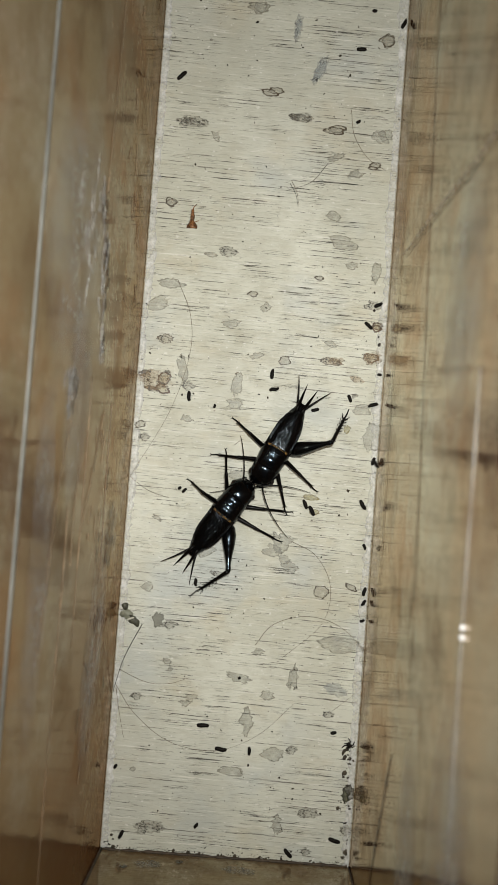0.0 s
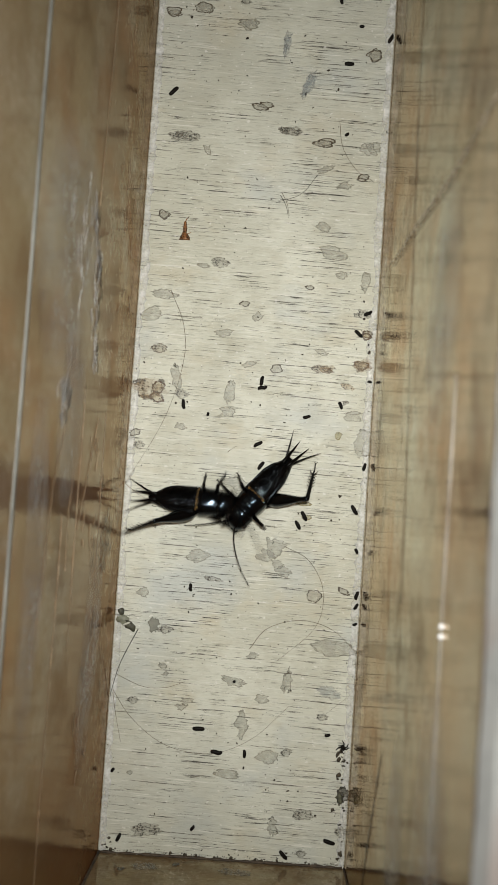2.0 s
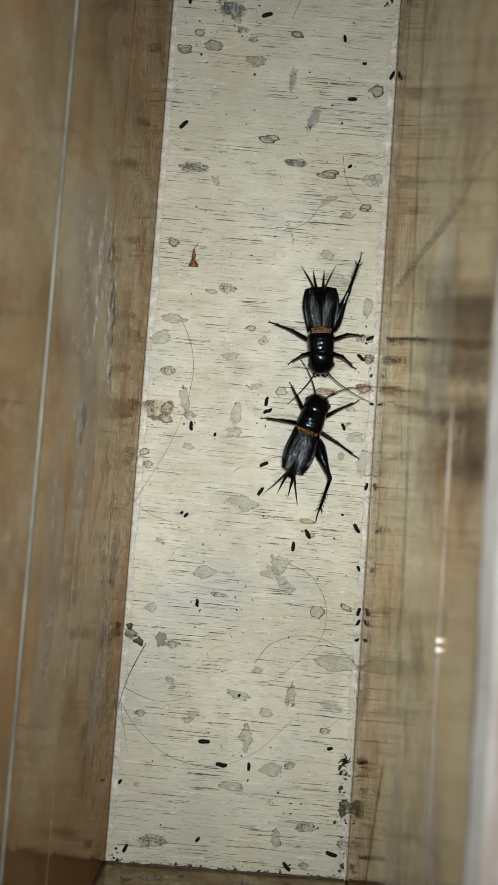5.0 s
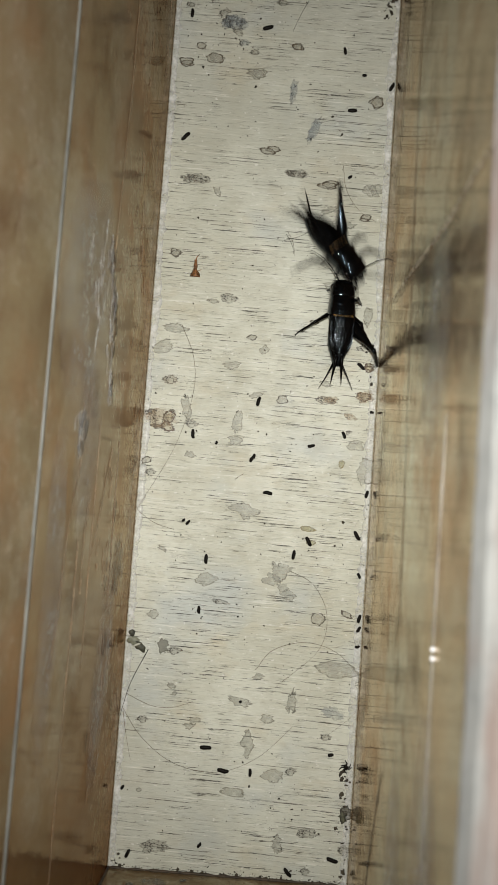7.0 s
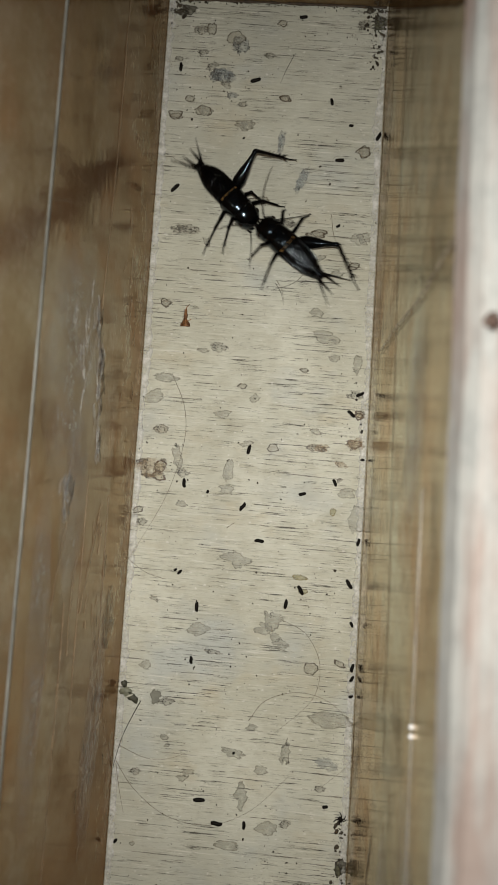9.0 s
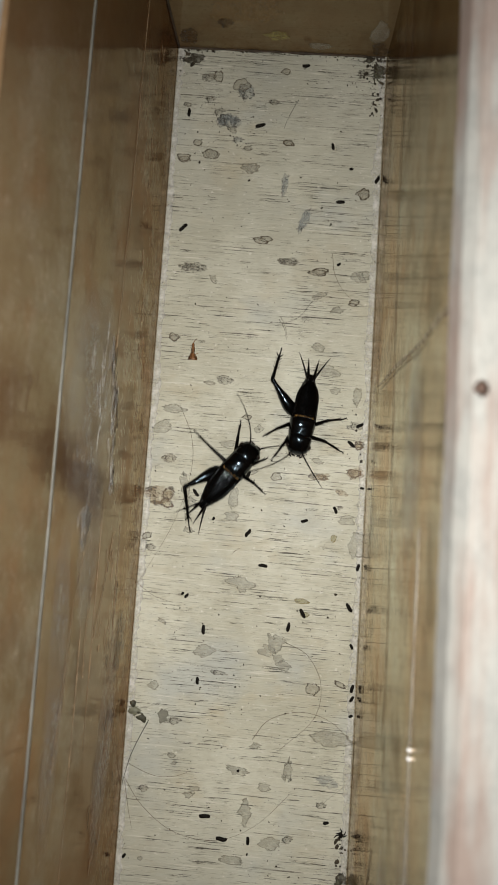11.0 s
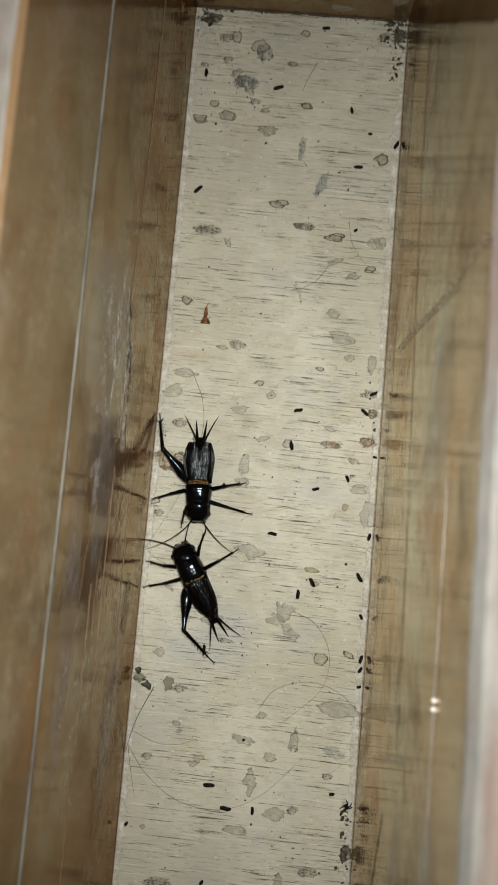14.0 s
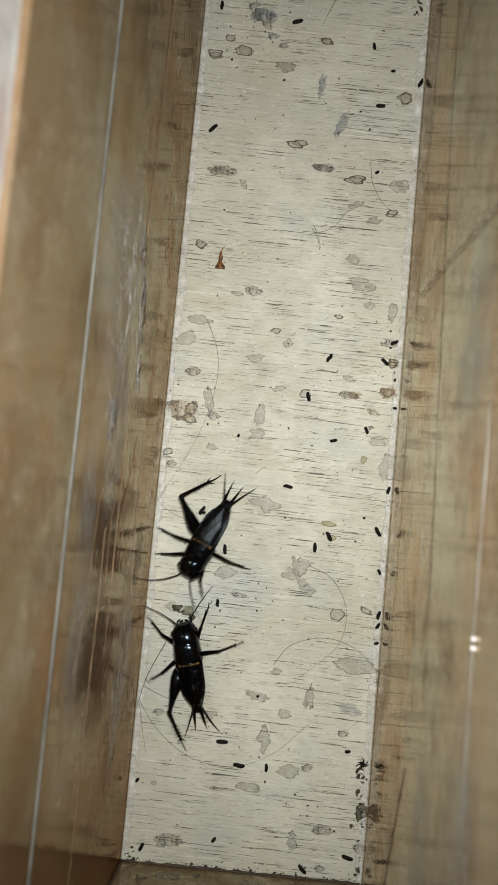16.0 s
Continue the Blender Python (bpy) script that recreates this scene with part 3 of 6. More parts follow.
def crumpled_film(name, haze_lo, haze_hi, tone, pale, lines):
    """Clear tape that has lifted: pale curling ridges, see-through between them."""
    m, n, l, bsdf = material(name)
    f = noise_of(n, l, (60, 75, 330), 3, 0.6, (2, 3, 4))
    wave = n.new("ShaderNodeMath")
    wave.operation = "SINE"
    l.new(times(n, l, f, 60.0), wave.inputs[0])
    patch = noise_of(n, l, (30, 60, 80), 4, 0.7, (8, 1, 1))
    at = n.new("ShaderNodeAttribute")
    at.attribute_name = "edge"
    line = times(n, l, ramp(n, l, wave.outputs[0], 0.35, 0.95), ramp(n, l, patch, 0.38, 0.54))
    haze = ramp(n, l, patch, 0.35, 0.65, haze_lo, haze_hi)
    add = n.new("ShaderNodeMath")
    add.operation, add.use_clamp = "ADD", True
    l.new(haze, add.inputs[0])
    l.new(times(n, l, line, lines), add.inputs[1])
    l.new(times(n, l, add.outputs[0], at.outputs["Fac"]), bsdf.inputs["Alpha"])
    l.new(blend(n, l, line, tone, pale), bsdf.inputs["Base Color"])
    bsdf.inputs["Roughness"].default_value = 0.28
    bump(n, l, wave.outputs[0], 0.4, 0.0004, bsdf.inputs["Normal"])
    return m


LIFTED = crumpled_film("lifted_tape", 0.08, 0.36, (0.44, 0.435, 0.43), (0.50, 0.49, 0.475), 0.25)
MILKY = crumpled_film("milky_tape", 0.12, 0.42, (0.50, 0.54, 0.52), (0.58, 0.61, 0.59), 0.12)
for y0, y1, z0, z1, k in ((0.056, 0.112, 0.043, 0.084, 1), (0.036, 0.075, 0.047, 0.066, 6), (-0.030, 0.030, 0.018, 0.036, 9), (-0.01, 0.06, 0.066, 0.080, 14)):
    part("tape_wrinkle", torn_fold(y0, y1, z0, z1, k), LIFTED, wall_west, "lifted crumpled fold of clear tape")
for y0, y1, z0, z1, k in ((0.056, 0.096, 0.070, 0.102, 3), (-0.055, 0.017, 0.084, 0.118, 7), (-0.05, 0.0, 0.058, 0.080, 11)):
    part("tape_haze", torn_fold(y0, y1, z0, z1, k, "east"), MILKY, wall_east, "milky bluish patch where the tape has lifted")

# strips of tape folded onto the floor, and the dark joint beside them
def flange(x0, x1, seed):
    bm, rows, n = bmesh.new(), [], 420
    for i in range(n + 1):
        y = SOUTH + (NORTH - SOUTH) * i / n
        e = x1 + 0.0012 * noise.noise((y * 55, seed, 0)) + 0.0009 * noise.noise((y * 420, seed, 0)) + 0.0005 * noise.noise((y * 1500, seed, 3))
        rows.append([bm.verts.new(p) for p in ((x0, y, 0.00012), ((x0 + e) / 2, y, 0.00012), (e, y, 0.00009), (e, y, 0.00001))])
    for a, b in zip(rows, rows[1:]):
        for k in range(3):
            bm.faces.new((a[k], a[k + 1], b[k + 1], b[k]))
    return bm


part("tape_flange", flange(-HALF + 0.0001, -HALF + 0.0019, 4), FLANGE, floor, "pale strip of tape folded onto the floor")
part("tape_flange", flange(HALF - 0.0001, HALF - 0.0020, 9), FLANGE, floor, "pale strip of tape folded onto the floor")
part("joint", strip_on_east(0.0003, 0.0003, SOUTH, NORTH, 0.0002, 0.0003, 13), SEAM, floor, "dark dirty joint between floor and board")
part("joint", strip_on_west(0.0002, 0.0002, SOUTH, NORTH, 0.00015, 0.0001, 15), SEAM, floor, "dark dirty joint between floor and board")

for y, nudge in ((SOUTH, 0.00015), (NORTH, -0.00015)):
    pts = [(x * 0.001, y + nudge + 0.00008 * noise.noise((x * 0.7, y * 50, 2)), 0.0001) for x in range(-33, 34)]
    part("joint", tube(pts, [max(0.00016, 0.00038 + 0.0004 * noise.noise((x * 0.37, y * 70, 5))) for x in range(-33, 34)], 6), SEAM_DARK, floor, "dark dirty joint between floor and board")
for y, nudge, side in ((SOUTH, 0.0002, -1), (NORTH, -0.0002, -1), (SOUTH, 0.0001, 1)):
    pts = [((west_at(z) + 0.0002) if side < 0 else east_at(z) - 0.0001, y + nudge, z) for z in [0.004 * i for i in range(24)]]
    part("joint", tube(pts, [0.00035 if side < 0 else 0.0002] * 24, 6), SEAM_DARK, wall_south if y < 0 else wall_north, "dark joint in the corner")

# the nail in the rim; two white beads stand in for the torch's glint
nail = bmesh.new()
tube([(0, 0, -0.002), (0, 0, 0.0006)], [0.0007, 0.0007], 10, nail)
tube([(0, 0, 0.0006), (0.0002, 0.0001, 0.0010)], [0.0011, 0.0010], 12, nail)
nail_ob = tagged(part("nail", nail, STEEL), "small bent dark nail in the painted rim", "nail")
nail_ob.matrix_world = pose(east_at(EAST_TOP) + 0.0030, 0.0800, EAST_TOP + 0.0008, 8, 12, 0)
for dy in (-0.0007, 0.0007):
    bead = tagged(part("bead", ball((0, 0, 0), (0.0004, 0.00036, 0.0004)), GLINT_BEAD), "tiny clear glossy bead stuck on the taped board", "bead", "beads on the board")
    bead.matrix_world = pose(east_at(0.1022) - 0.0002, 0.0254 + dy, 0.1022)


# ---- marks on the floor ----
STAINS_1 = [
    (-28.9, 173.7, 2.11, 1.30, 6, 'r'),
    (-20.6, 175.9, 2.92, 1.95, -4, 'r'),
    (-7.6, 171.8, 2.92, 1.62, -4, 'p'),
    (3.6, 180.8, 1.79, 1.14, -4, 'r'),
    (3.3, 166.3, 0.97, 3.56, -4, 'g'),
    (10.4, 156.0, 1.45, 4.20, -16, 'g'),
    (28.5, 165.2, 2.43, 1.78, -4, 'r'),
    (6.0, 142.2, 3.55, 1.29, 1, 'd'),
    (16.3, 139.6, 2.90, 1.29, 1, 'r'),
    (29.3, 138.8, 2.42, 1.93, -4, 'g'),
    (-1.3, 149.0, 2.58, 1.13, 1, 'r'),
    (-23.2, 139.0, 4.51, 1.45, -4, 'd'),
    (16.5, 131.8, 2.41, 1.13, 26, 'g'),
    (27.4, 130.4, 1.77, 0.96, -4, 'r'),
    (-28.0, 116.1, 1.77, 1.44, -4, 'r'),
    (-11.4, 103.5, 2.40, 1.76, -4, 'd'),
    (-15.8, 102.3, 1.92, 0.80, -4, 'p'),
]
STAINS_2 = [
    (-26.4, 93.6, 3.84, 1.44, -4, 'g'),
    (-29.5, 87.8, 3.19, 2.24, 16, 'p'),
    (-3.6, 92.4, 1.60, 0.96, -4, 'k'),
    (0.3, 89.1, 1.60, 1.44, -4, 'p'),
    (-8.5, 83.9, 2.55, 1.28, 16, 'p'),
    (14.1, 98.1, 1.44, 0.80, -4, 'r'),
    (18.4, 80.3, 1.75, 1.12, -4, 'p'),
    (6.5, 74.7, 1.91, 1.43, -4, 'r'),
    (-1.5, 75.5, 1.91, 0.96, 26, 'p'),
    (29.8, 77.2, 2.86, 1.59, -4, 'b'),
    (30.9, 86.0, 2.39, 1.28, -4, 'b'),
    (29.4, 91.5, 2.55, 1.44, -4, 'd'),
    (-26.6, 78.3, 2.55, 1.59, -4, 'b'),
    (-29.0, 66.9, 5.41, 3.18, -4, 'b'),
    (-27.3, 65.4, 2.70, 2.54, -4, 'b'),
    (-21.3, 70.6, 1.43, 4.14, 6, 'g'),
    (-6.2, 67.2, 1.75, 3.81, -4, 'g'),
    (-6.3, 61.9, 2.22, 1.59, -4, 'g'),
]
STAINS_3 = [
    (18.7, 75.5, 3.18, 1.27, -4, 'b'),
    (-31.6, 54.6, 1.75, 1.11, 26, 'r'),
    (-19.5, 57.0, 1.59, 1.11, -4, 'g'),
    (-30.2, 51.2, 1.59, 1.27, -4, 'd'),
    (28.6, 62.8, 2.86, 1.75, -4, 'p'),
    (31.9, 55.4, 2.54, 4.75, -4, 'p'),
    (7.0, 22.9, 2.84, 1.89, -4, 'g'),
    (10.0, 20.7, 1.57, 1.42, -4, 'g'),
    (12.0, 18.8, 2.68, 1.73, -4, 'g'),
    (20.8, 12.8, 2.36, 2.04, -4, 'r'),
    (28.9, 14.5, 2.36, 0.94, -24, 'r'),
    (-26.1, 10.8, 1.73, 1.42, -4, 'p'),
    (-22.7, 2.0, 1.73, 2.67, -4, 'k'),
    (-19.5, 0.9, 2.35, 1.41, -4, 'd'),
    (4.9, -4.6, 1.25, 1.25, -4, 'g'),
    (0.7, -12.0, 3.76, 1.41, -9, 'g'),
]
STAINS_4 = [
    (14.8, -10.9, 1.25, 4.07, -4, 'g'),
    (8.4, -16.2, 2.19, 1.41, -4, 'p'),
    (3.0, -23.3, 1.56, 3.75, 1, 'g'),
    (26.7, -13.2, 3.13, 2.03, -4, 'u'),
    (27.5, -1.2, 6.90, 2.51, -4, 'b'),
    (-27.0, -18.8, 1.56, 1.25, -4, 'd'),
    (-19.6, -9.0, 1.25, 0.94, -4, 'g'),
    (-18.5, -11.1, 0.94, 0.63, -4, 'g'),
    (-13.6, -19.8, 1.41, 1.09, -4, 'p'),
    (25.0, -20.0, 1.87, 1.09, -4, 'd'),
    (15.8, -30.2, 1.72, 1.40, -4, 'd'),
    (0.1, -37.0, 4.36, 1.40, -4, 'p'),
    (10.6, -31.7, 3.43, 2.18, -4, 'p'),
    (13.4, -50.2, 1.55, 3.11, 4, 'g'),
    (21.4, -46.6, 3.11, 1.86, -4, 'd'),
    (-20.9, -53.3, 4.66, 2.17, 6, 'd'),
]
STAINS_5 = [
    (-31.7, 1.8, 3.14, 1.88, 46, 'k'),
    (-35.0, 3.6, 2.20, 2.20, -4, 'k'),
    (24.6, 57.3, 1.11, 1.27, -4, 'y'),
    (16.0, 38.0, 2.53, 0.95, -4, 'y'),
    (17.4, 34.1, 1.58, 0.95, -4, 'y'),
    (32.1, -50.5, 2.17, 1.55, -4, 'd'),
    (33.0, -40.5, 1.71, 2.64, 11, 'k'),
    (21.6, -57.0, 1.55, 1.09, -4, 'd'),
    (35.0, -34.3, 1.09, 1.40, -4, 'd'),
    (-26.4, -38.4, 0.93, 0.78, -4, 'p'),
    (-25.0, 29.4, 2.05, 0.63, -34, 'p'),
    (-11.8, 21.6, 3.47, 2.21, -4, 'p'),
    (-7.5, 15.6, 2.83, 0.79, -4, 'd'),
    (-12.2, -18.1, 1.56, 1.25, -4, 'p'),
    (17.0, 115.5, 2.25, 1.60, -4, 'p'),
    (22.7, 102.1, 1.92, 1.28, -4, 'p'),
]
STAINS_6 = [
    (-27.2, 207.9, 2.75, 1.84, -4, 'k'),
    (-19.9, 202.0, 1.65, 2.38, -4, 'k'),
    (-12.4, 199.4, 3.28, 2.55, 16, 'r'),
    (-22.0, 194.4, 1.82, 1.09, -4, 'd'),
    (-16.0, 187.1, 5.08, 2.54, 6, 'u'),
    (-29.2, 192.0, 1.46, 0.91, -4, 'd'),
    (-25.2, 179.4, 1.81, 1.27, -4, 'r'),
    (-20.5, 176.1, 3.07, 1.63, -4, 'g'),
    (-29.1, 174.4, 2.53, 1.45, -4, 'r'),
    (3.9, 180.9, 2.16, 1.26, -4, 'k'),
    (1.7, 204.8, 1.64, 1.28, -4, 'k'),
    (-1.6, 194.3, 2.00, 1.09, -4, 'd'),
    (-7.5, 172.1, 3.06, 1.62, -4, 'p'),
    (3.6, 167.6, 1.08, 3.95, -4, 'g'),
    (10.2, 155.3, 1.60, 4.28, -19, 'g'),
    (28.5, 165.2, 2.14, 2.32, -4, 'r'),
]
STAINS_7 = [
    (32.4, 206.3, 2.90, 2.54, 16, 'k'),
    (28.1, 209.9, 1.45, 1.09, -4, 'k'),
    (34.3, 210.0, 1.45, 1.63, -4, 'k'),
    (-3.0, 148.4, 2.49, 1.25, -4, 'r'),
    (5.5, 142.0, 3.55, 1.24, -4, 'd'),
    (15.5, 139.1, 3.18, 1.24, -4, 'r'),
    (27.9, 138.2, 2.82, 2.11, -4, 'p'),
    (-24.5, 138.5, 4.63, 1.42, -4, 'd'),
    (-17.1, 135.2, 1.24, 1.77, 16, 'p'),
    (26.7, 129.5, 1.58, 0.70, -4, 'r'),
    (22.4, 127.4, 2.81, 1.05, 6, 'g'),
    (-27.9, 115.8, 1.94, 1.23, -4, 'r'),
    (-2.5, 42.1, 4.41, 2.38, -19, 'g'),
    (20.2, 108.3, 3.83, 2.44, -4, 'p'),
    (29.7, 100.5, 1.39, 3.46, -4, 'p'),
    (8.9, 25.1, 2.35, 3.36, -4, 'g'),
]
PELLETS_1 = [
    (-28.5, 189.2, 95, 1.0),
    (-5.5, 186.0, 25, 1.2),
    (17.9, 180.3, 100, 0.8),
    (7.9, 206.8, 10, 0.9),
    (21.2, 162.1, 5, 1.0),
    (-27.6, 151.1, 50, 1.2),
    (30.3, 37.1, -50, 1.1),
    (31.6, 25.8, -60, 0.6),
    (34.5, 13.7, 80, 0.9),
    (33.9, 10.7, 60, 0.7),
    (32.9, 5.8, 20, 0.5),
    (32.5, 72.8, 0, 0.8),
    (34.7, 72.7, 0, 0.7),
    (33.9, 170.1, 70, 1.0),
    (35.4, 169.5, -40, 0.9),
    (30.8, 91.8, 30, 0.9),
    (-8.5, -25.2, 5, 1.2),
    (-3.2, -31.2, 0, 1.2),
    (4.5, -31.2, 100, 0.8),
    (26.8, -24.7, 20, 0.6),
]
PELLETS_2 = [
    (29.0, -53.2, -10, 1.2),
    (16.8, -57.5, -40, 1.1),
    (-28.2, -55.8, 70, 0.9),
    (26.6, -24.5, 20, 0.5),
    (-18.3, 37.4, 60, 0.6),
    (-13.3, 12.9, 100, 0.8),
    (-11.8, 60.9, 80, 0.4),
    (-18.8, 62.8, 80, 1.1),
    (16.6, 34.5, -55, 1.1),
    (15.6, 61.9, 20, 0.8),
    (24.8, 65.7, -60, 0.8),
    (28.5, 86.0, -35, 1.0),
    (-19.6, 38.0, 40, 0.4),
    (17.8, 180.4, 90, 0.8),
    (21.8, 142.0, 40, 0.5),
    (0.4, -11.9, 20, 0.3),
    (33.1, 49.1, 80, 0.8),
    (-31.1, -37.9, 60, 0.5),
    (-8.3, -52.0, 60, 0.6),
    (24.1, 173.2, 10, 0.5),
]
FIBRES = [
    ((-24.5, 94.9), (-20.2, 85.1), (-19.7, 74.2), (-24.0, 58.4), (-33.4, 40.0)),
    ((11.6, 25.9), (18.8, 22.3), (23.2, 14.2), (21.6, 4.2), (11.6, -5.7)),
    ((4.0, -2.8), (8.6, 3.1), (17.7, 5.9), (27.0, 3.5), (34.2, -4.0), (33.5, -11.7), (25.6, -19.4)),
    ((-32.8, -16.1), (-26.9, -23.7), (-17.2, -30.3), (-4.8, -31.8), (6.3, -27.0), (15.8, -17.6)),
    ((-26.9, 0.6), (-31.1, -8.9), (-33.4, -18.1)),
    ((-32.6, -17.0), (-31.1, -24.0), (-29.5, -30.3)),
    ((-32.1, -12.0), (-24.5, -14.9), (-18.4, -14.8), (-13.2, -12.9)),
    ((19.6, 145.3), (20.9, 138.3), (24.9, 132.3), (30.1, 129.1)),
    ((4.5, 124.5), (6.2, 121.5), (7.1, 117.8)),
    ((14.3, 130.0), (10.0, 124.3), (3.1, 121.4)),
    ((4.2, 123.7), (6.0, 120.7), (6.9, 117.4)),
    ((-34.2, 40.7), (-28.2, 36.8), (-22.2, 35.1)),
    ((-5.6, 50.8), (-4.4, 51.8), (-3.3, 52.5)),
    ((6.2, 195.4), (3.8, 190.4), (2.0, 185.5)),
]

STAINS_8 = [
    (-26.0, 67.5, 2.2, 2.0, 10, "o"), (-26.4, 64.6, 2.5, 1.5, -8, "o"), (-31.2, 68.6, 1.6, 1.3, 20, "m"), (-28.9, 64.4, 2.2, 0.8, -12, "m"), (-25.0, 69.2, 1.0, 0.6, -35, "m"), (-19.6, 66.0, 2.0, 1.5, 0, "d"),
    (-12.5, 181.0, 2.0, 1.2, 20, "u"), (-16.0, 187.5, 4.0, 2.4, 15, "u"), (-9.0, 178.5, 1.6, 1.0, 0, "d"), (-19.0, 190.0, 2.4, 1.2, 30, "d"), (-14.5, 184.5, 2.2, 1.2, -30, "d"),
    (-23.0, 201.5, 2.6, 1.6, 10, "d"), (-10.5, 197.5, 2.8, 3.4, 25, "u"), (26.5, 205.5, 2.6, 1.6, 30, "d"), (-29.0, 207.0, 2.4, 1.4, 0, "k"),
    (20.4, 75.6, 2.3, 1.4, 15, "h"), (20.9, 75.2, 0.8, 0.5, 40, "m"), (30.2, 77.2, 2.8, 2.2, 0, "h"), (30.8, 85.4, 1.5, 1.2, 20, "o"), (26.5, 71.0, 2.2, 1.0, -20, "h"), (26.0, 66.5, 1.0, 0.7, 50, "m"),
]


def blob(rx, ry, turn, rng, line=0.00016, lobes=0.34, jag=1.0, bleed=0.0):
    """An irregular dried spot, a paint-thin sheet, with 'edge' running to 1 along its outline."""
    bm = bmesh.new()
    layer = bm.verts.layers.float.new("edge")
    n, seed = 60, rng.uniform(0, 90)
    centre = bm.verts.new((0, 0, 0.00006))
    centre[layer] = 0.0
    inner = max(0.3, 1 - 2.2 * line / min(rx, ry))
    outer = max(0.5, 1 - 1.1 * line / min(rx, ry))
    rings = []
    for k, (f, e) in enumerate(((inner * 0.6, 0.0), (inner, 0.0), (outer, 1.0), (1.0, 0.8))):
        ring = []
        for i in range(n):
            a = 2 * math.pi * i / n
            c, d = math.cos(a), math.sin(a)
            wob = 0.86 + lobes * noise.noise((c * 1.1 + seed, d * 1.1, 0)) + 0.24 * jag * noise.noise((c * 3.0 + seed, d * 3.0, 5)) + 0.10 * jag * noise.noise((c * 8 + seed, d * 8, 9))
            v = bm.verts.new((rx * f * wob * c, ry * f * wob * d, 0.00006 if k < 3 else 0.00003))
            v[layer] = e
            ring.append(v)
        rings.append(ring)
    for i in range(n):
        bm.faces.new((centre, rings[0][i], rings[0][(i + 1) % n]))
    for a, b in zip(rings, rings[1:]):
        for i in range(n):
            bm.faces.new((a[i], b[i], b[(i + 1) % n], a[(i + 1) % n]))
    bmesh.ops.rotate(bm, verts=bm.verts, cent=(0, 0, 0), matrix=Matrix.Rotation(radians(turn), 3, "Z"))
    for ring in rings[1:]:  # the wet spot crept along the grain
        for v in ring:
            side = 1 if v.co.x > 0 else -1
            v.co.x += side * bleed * max(0.0, noise.noise((side * 3, v.co.y * 1800, seed)) - 0.1)
    return bm


def stains():
    rng = random.Random(4)
    k = 0
    for group in (STAINS_1, STAINS_2, STAINS_3, STAINS_4, STAINS_5, STAINS_6, STAINS_7, STAINS_8):
        for x, y, rx, ry, turn, kind in group:
            k += 1
            if kind == "g" and ry > 3 and y > 150:
                kind = "u"
            if kind == "u" and y > 170:
                kind = "v"
            if (x, y) == (-22.7, 2.0):
                kind, rx, ry = "q", 1.5, 2.4
            if kind == "b" and x < -26 and 60 < y < 70:
                kind, ry = "h", ry * 0.9
            if kind == "k" and abs(x) < 20:
                kind = "r"
            if kind == "b" and x > 29 and y > 70:
                kind, rx = "o", rx * 0.8
            if abs(x) > 34 or (x, y) in {(-31.7, 1.8), (-27.3, 65.4)}:
                continue
            lobes = 0.5 if kind in "gpu" else 0.34
            if rx > 6:
                kind, lobes = "p", 0.2
            ob = part("stain", blob(rx * MM, ry * MM, turn, rng, 0.0003 if kind == "o" else 0.0002, lobes, 0.6 if kind in "ropy" else 1.1, 0.0006 if kind in "roy" else 0.0013), STAIN[kind], floor)
            ob.location = (min(max(x, -33 + rx * 0.5), 33 - rx * 0.5) * MM, min(max(y, -59), 210) * MM, 0.00008 + 0.000004 * (k % 9))


stains()


def wall_stain(kind, parent, place, across, up, rx, rz, seed):
    """A dried spot on an upright board: its own plane turned to lie on it."""
    bm = blob(rx, rz, 0, random.Random(seed))
    ob = part("stain", bm, STAIN[kind], parent)
    across, up = Vector(across).normalized(), Vector(up).normalized()
    ob.matrix_local = Matrix.Translation(place) @ Matrix((across, up, across.cross(up))).transposed().to_4x4()


WEST_UP = (-LEAN, 0, 1)
for kind, y, z, ry, rz, seed in (("b", 0.026, 0.018, 0.010, 0.006, 5), ("d", -0.046, 0.052, 0.004, 0.004, 7)):
    wall_stain(kind, wall_west, (west_at(z) + 0.0002, y, z), (0, 1, 0), WEST_UP, ry, rz, seed)
for kind, x, z, rx, rz, seed in (("m", -0.0176, 0.0134, 0.0028, 0.0026, 11), ("y", -0.0017, 0.0083, 0.0040, 0.0024, 12), ("p", 0.0295, 0.012, 0.003, 0.006, 13), ("m", -0.0295, 0.006, 0.003, 0.005, 14), ("p", 0.012, 0.004, 0.004, 0.002, 19), ("h", -0.012, 0.02, 0.012, 0.008, 20), ("m", 0.031, 0.004, 0.003, 0.004, 21)):
    wall_stain(kind, wall_north, (x, NORTH - 0.0001, z), (1, 0, 0), (0, 0, 1), rx, rz, seed)
for kind, x, z, rx, rz, seed in (("d", -0.02, 0.006, 0.004, 0.002, 15), ("k", -0.012, 0.004, 0.001, 0.001, 16), ("d", 0.004, 0.006, 0.005, 0.002, 17), ("k", -0.026, 0.008, 0.0012, 0.001, 18)):
    wall_stain(kind, wall_south, (x, SOUTH + 0.0001, z), (-1, 0, 0), (0, 0, 1), rx, rz, seed)


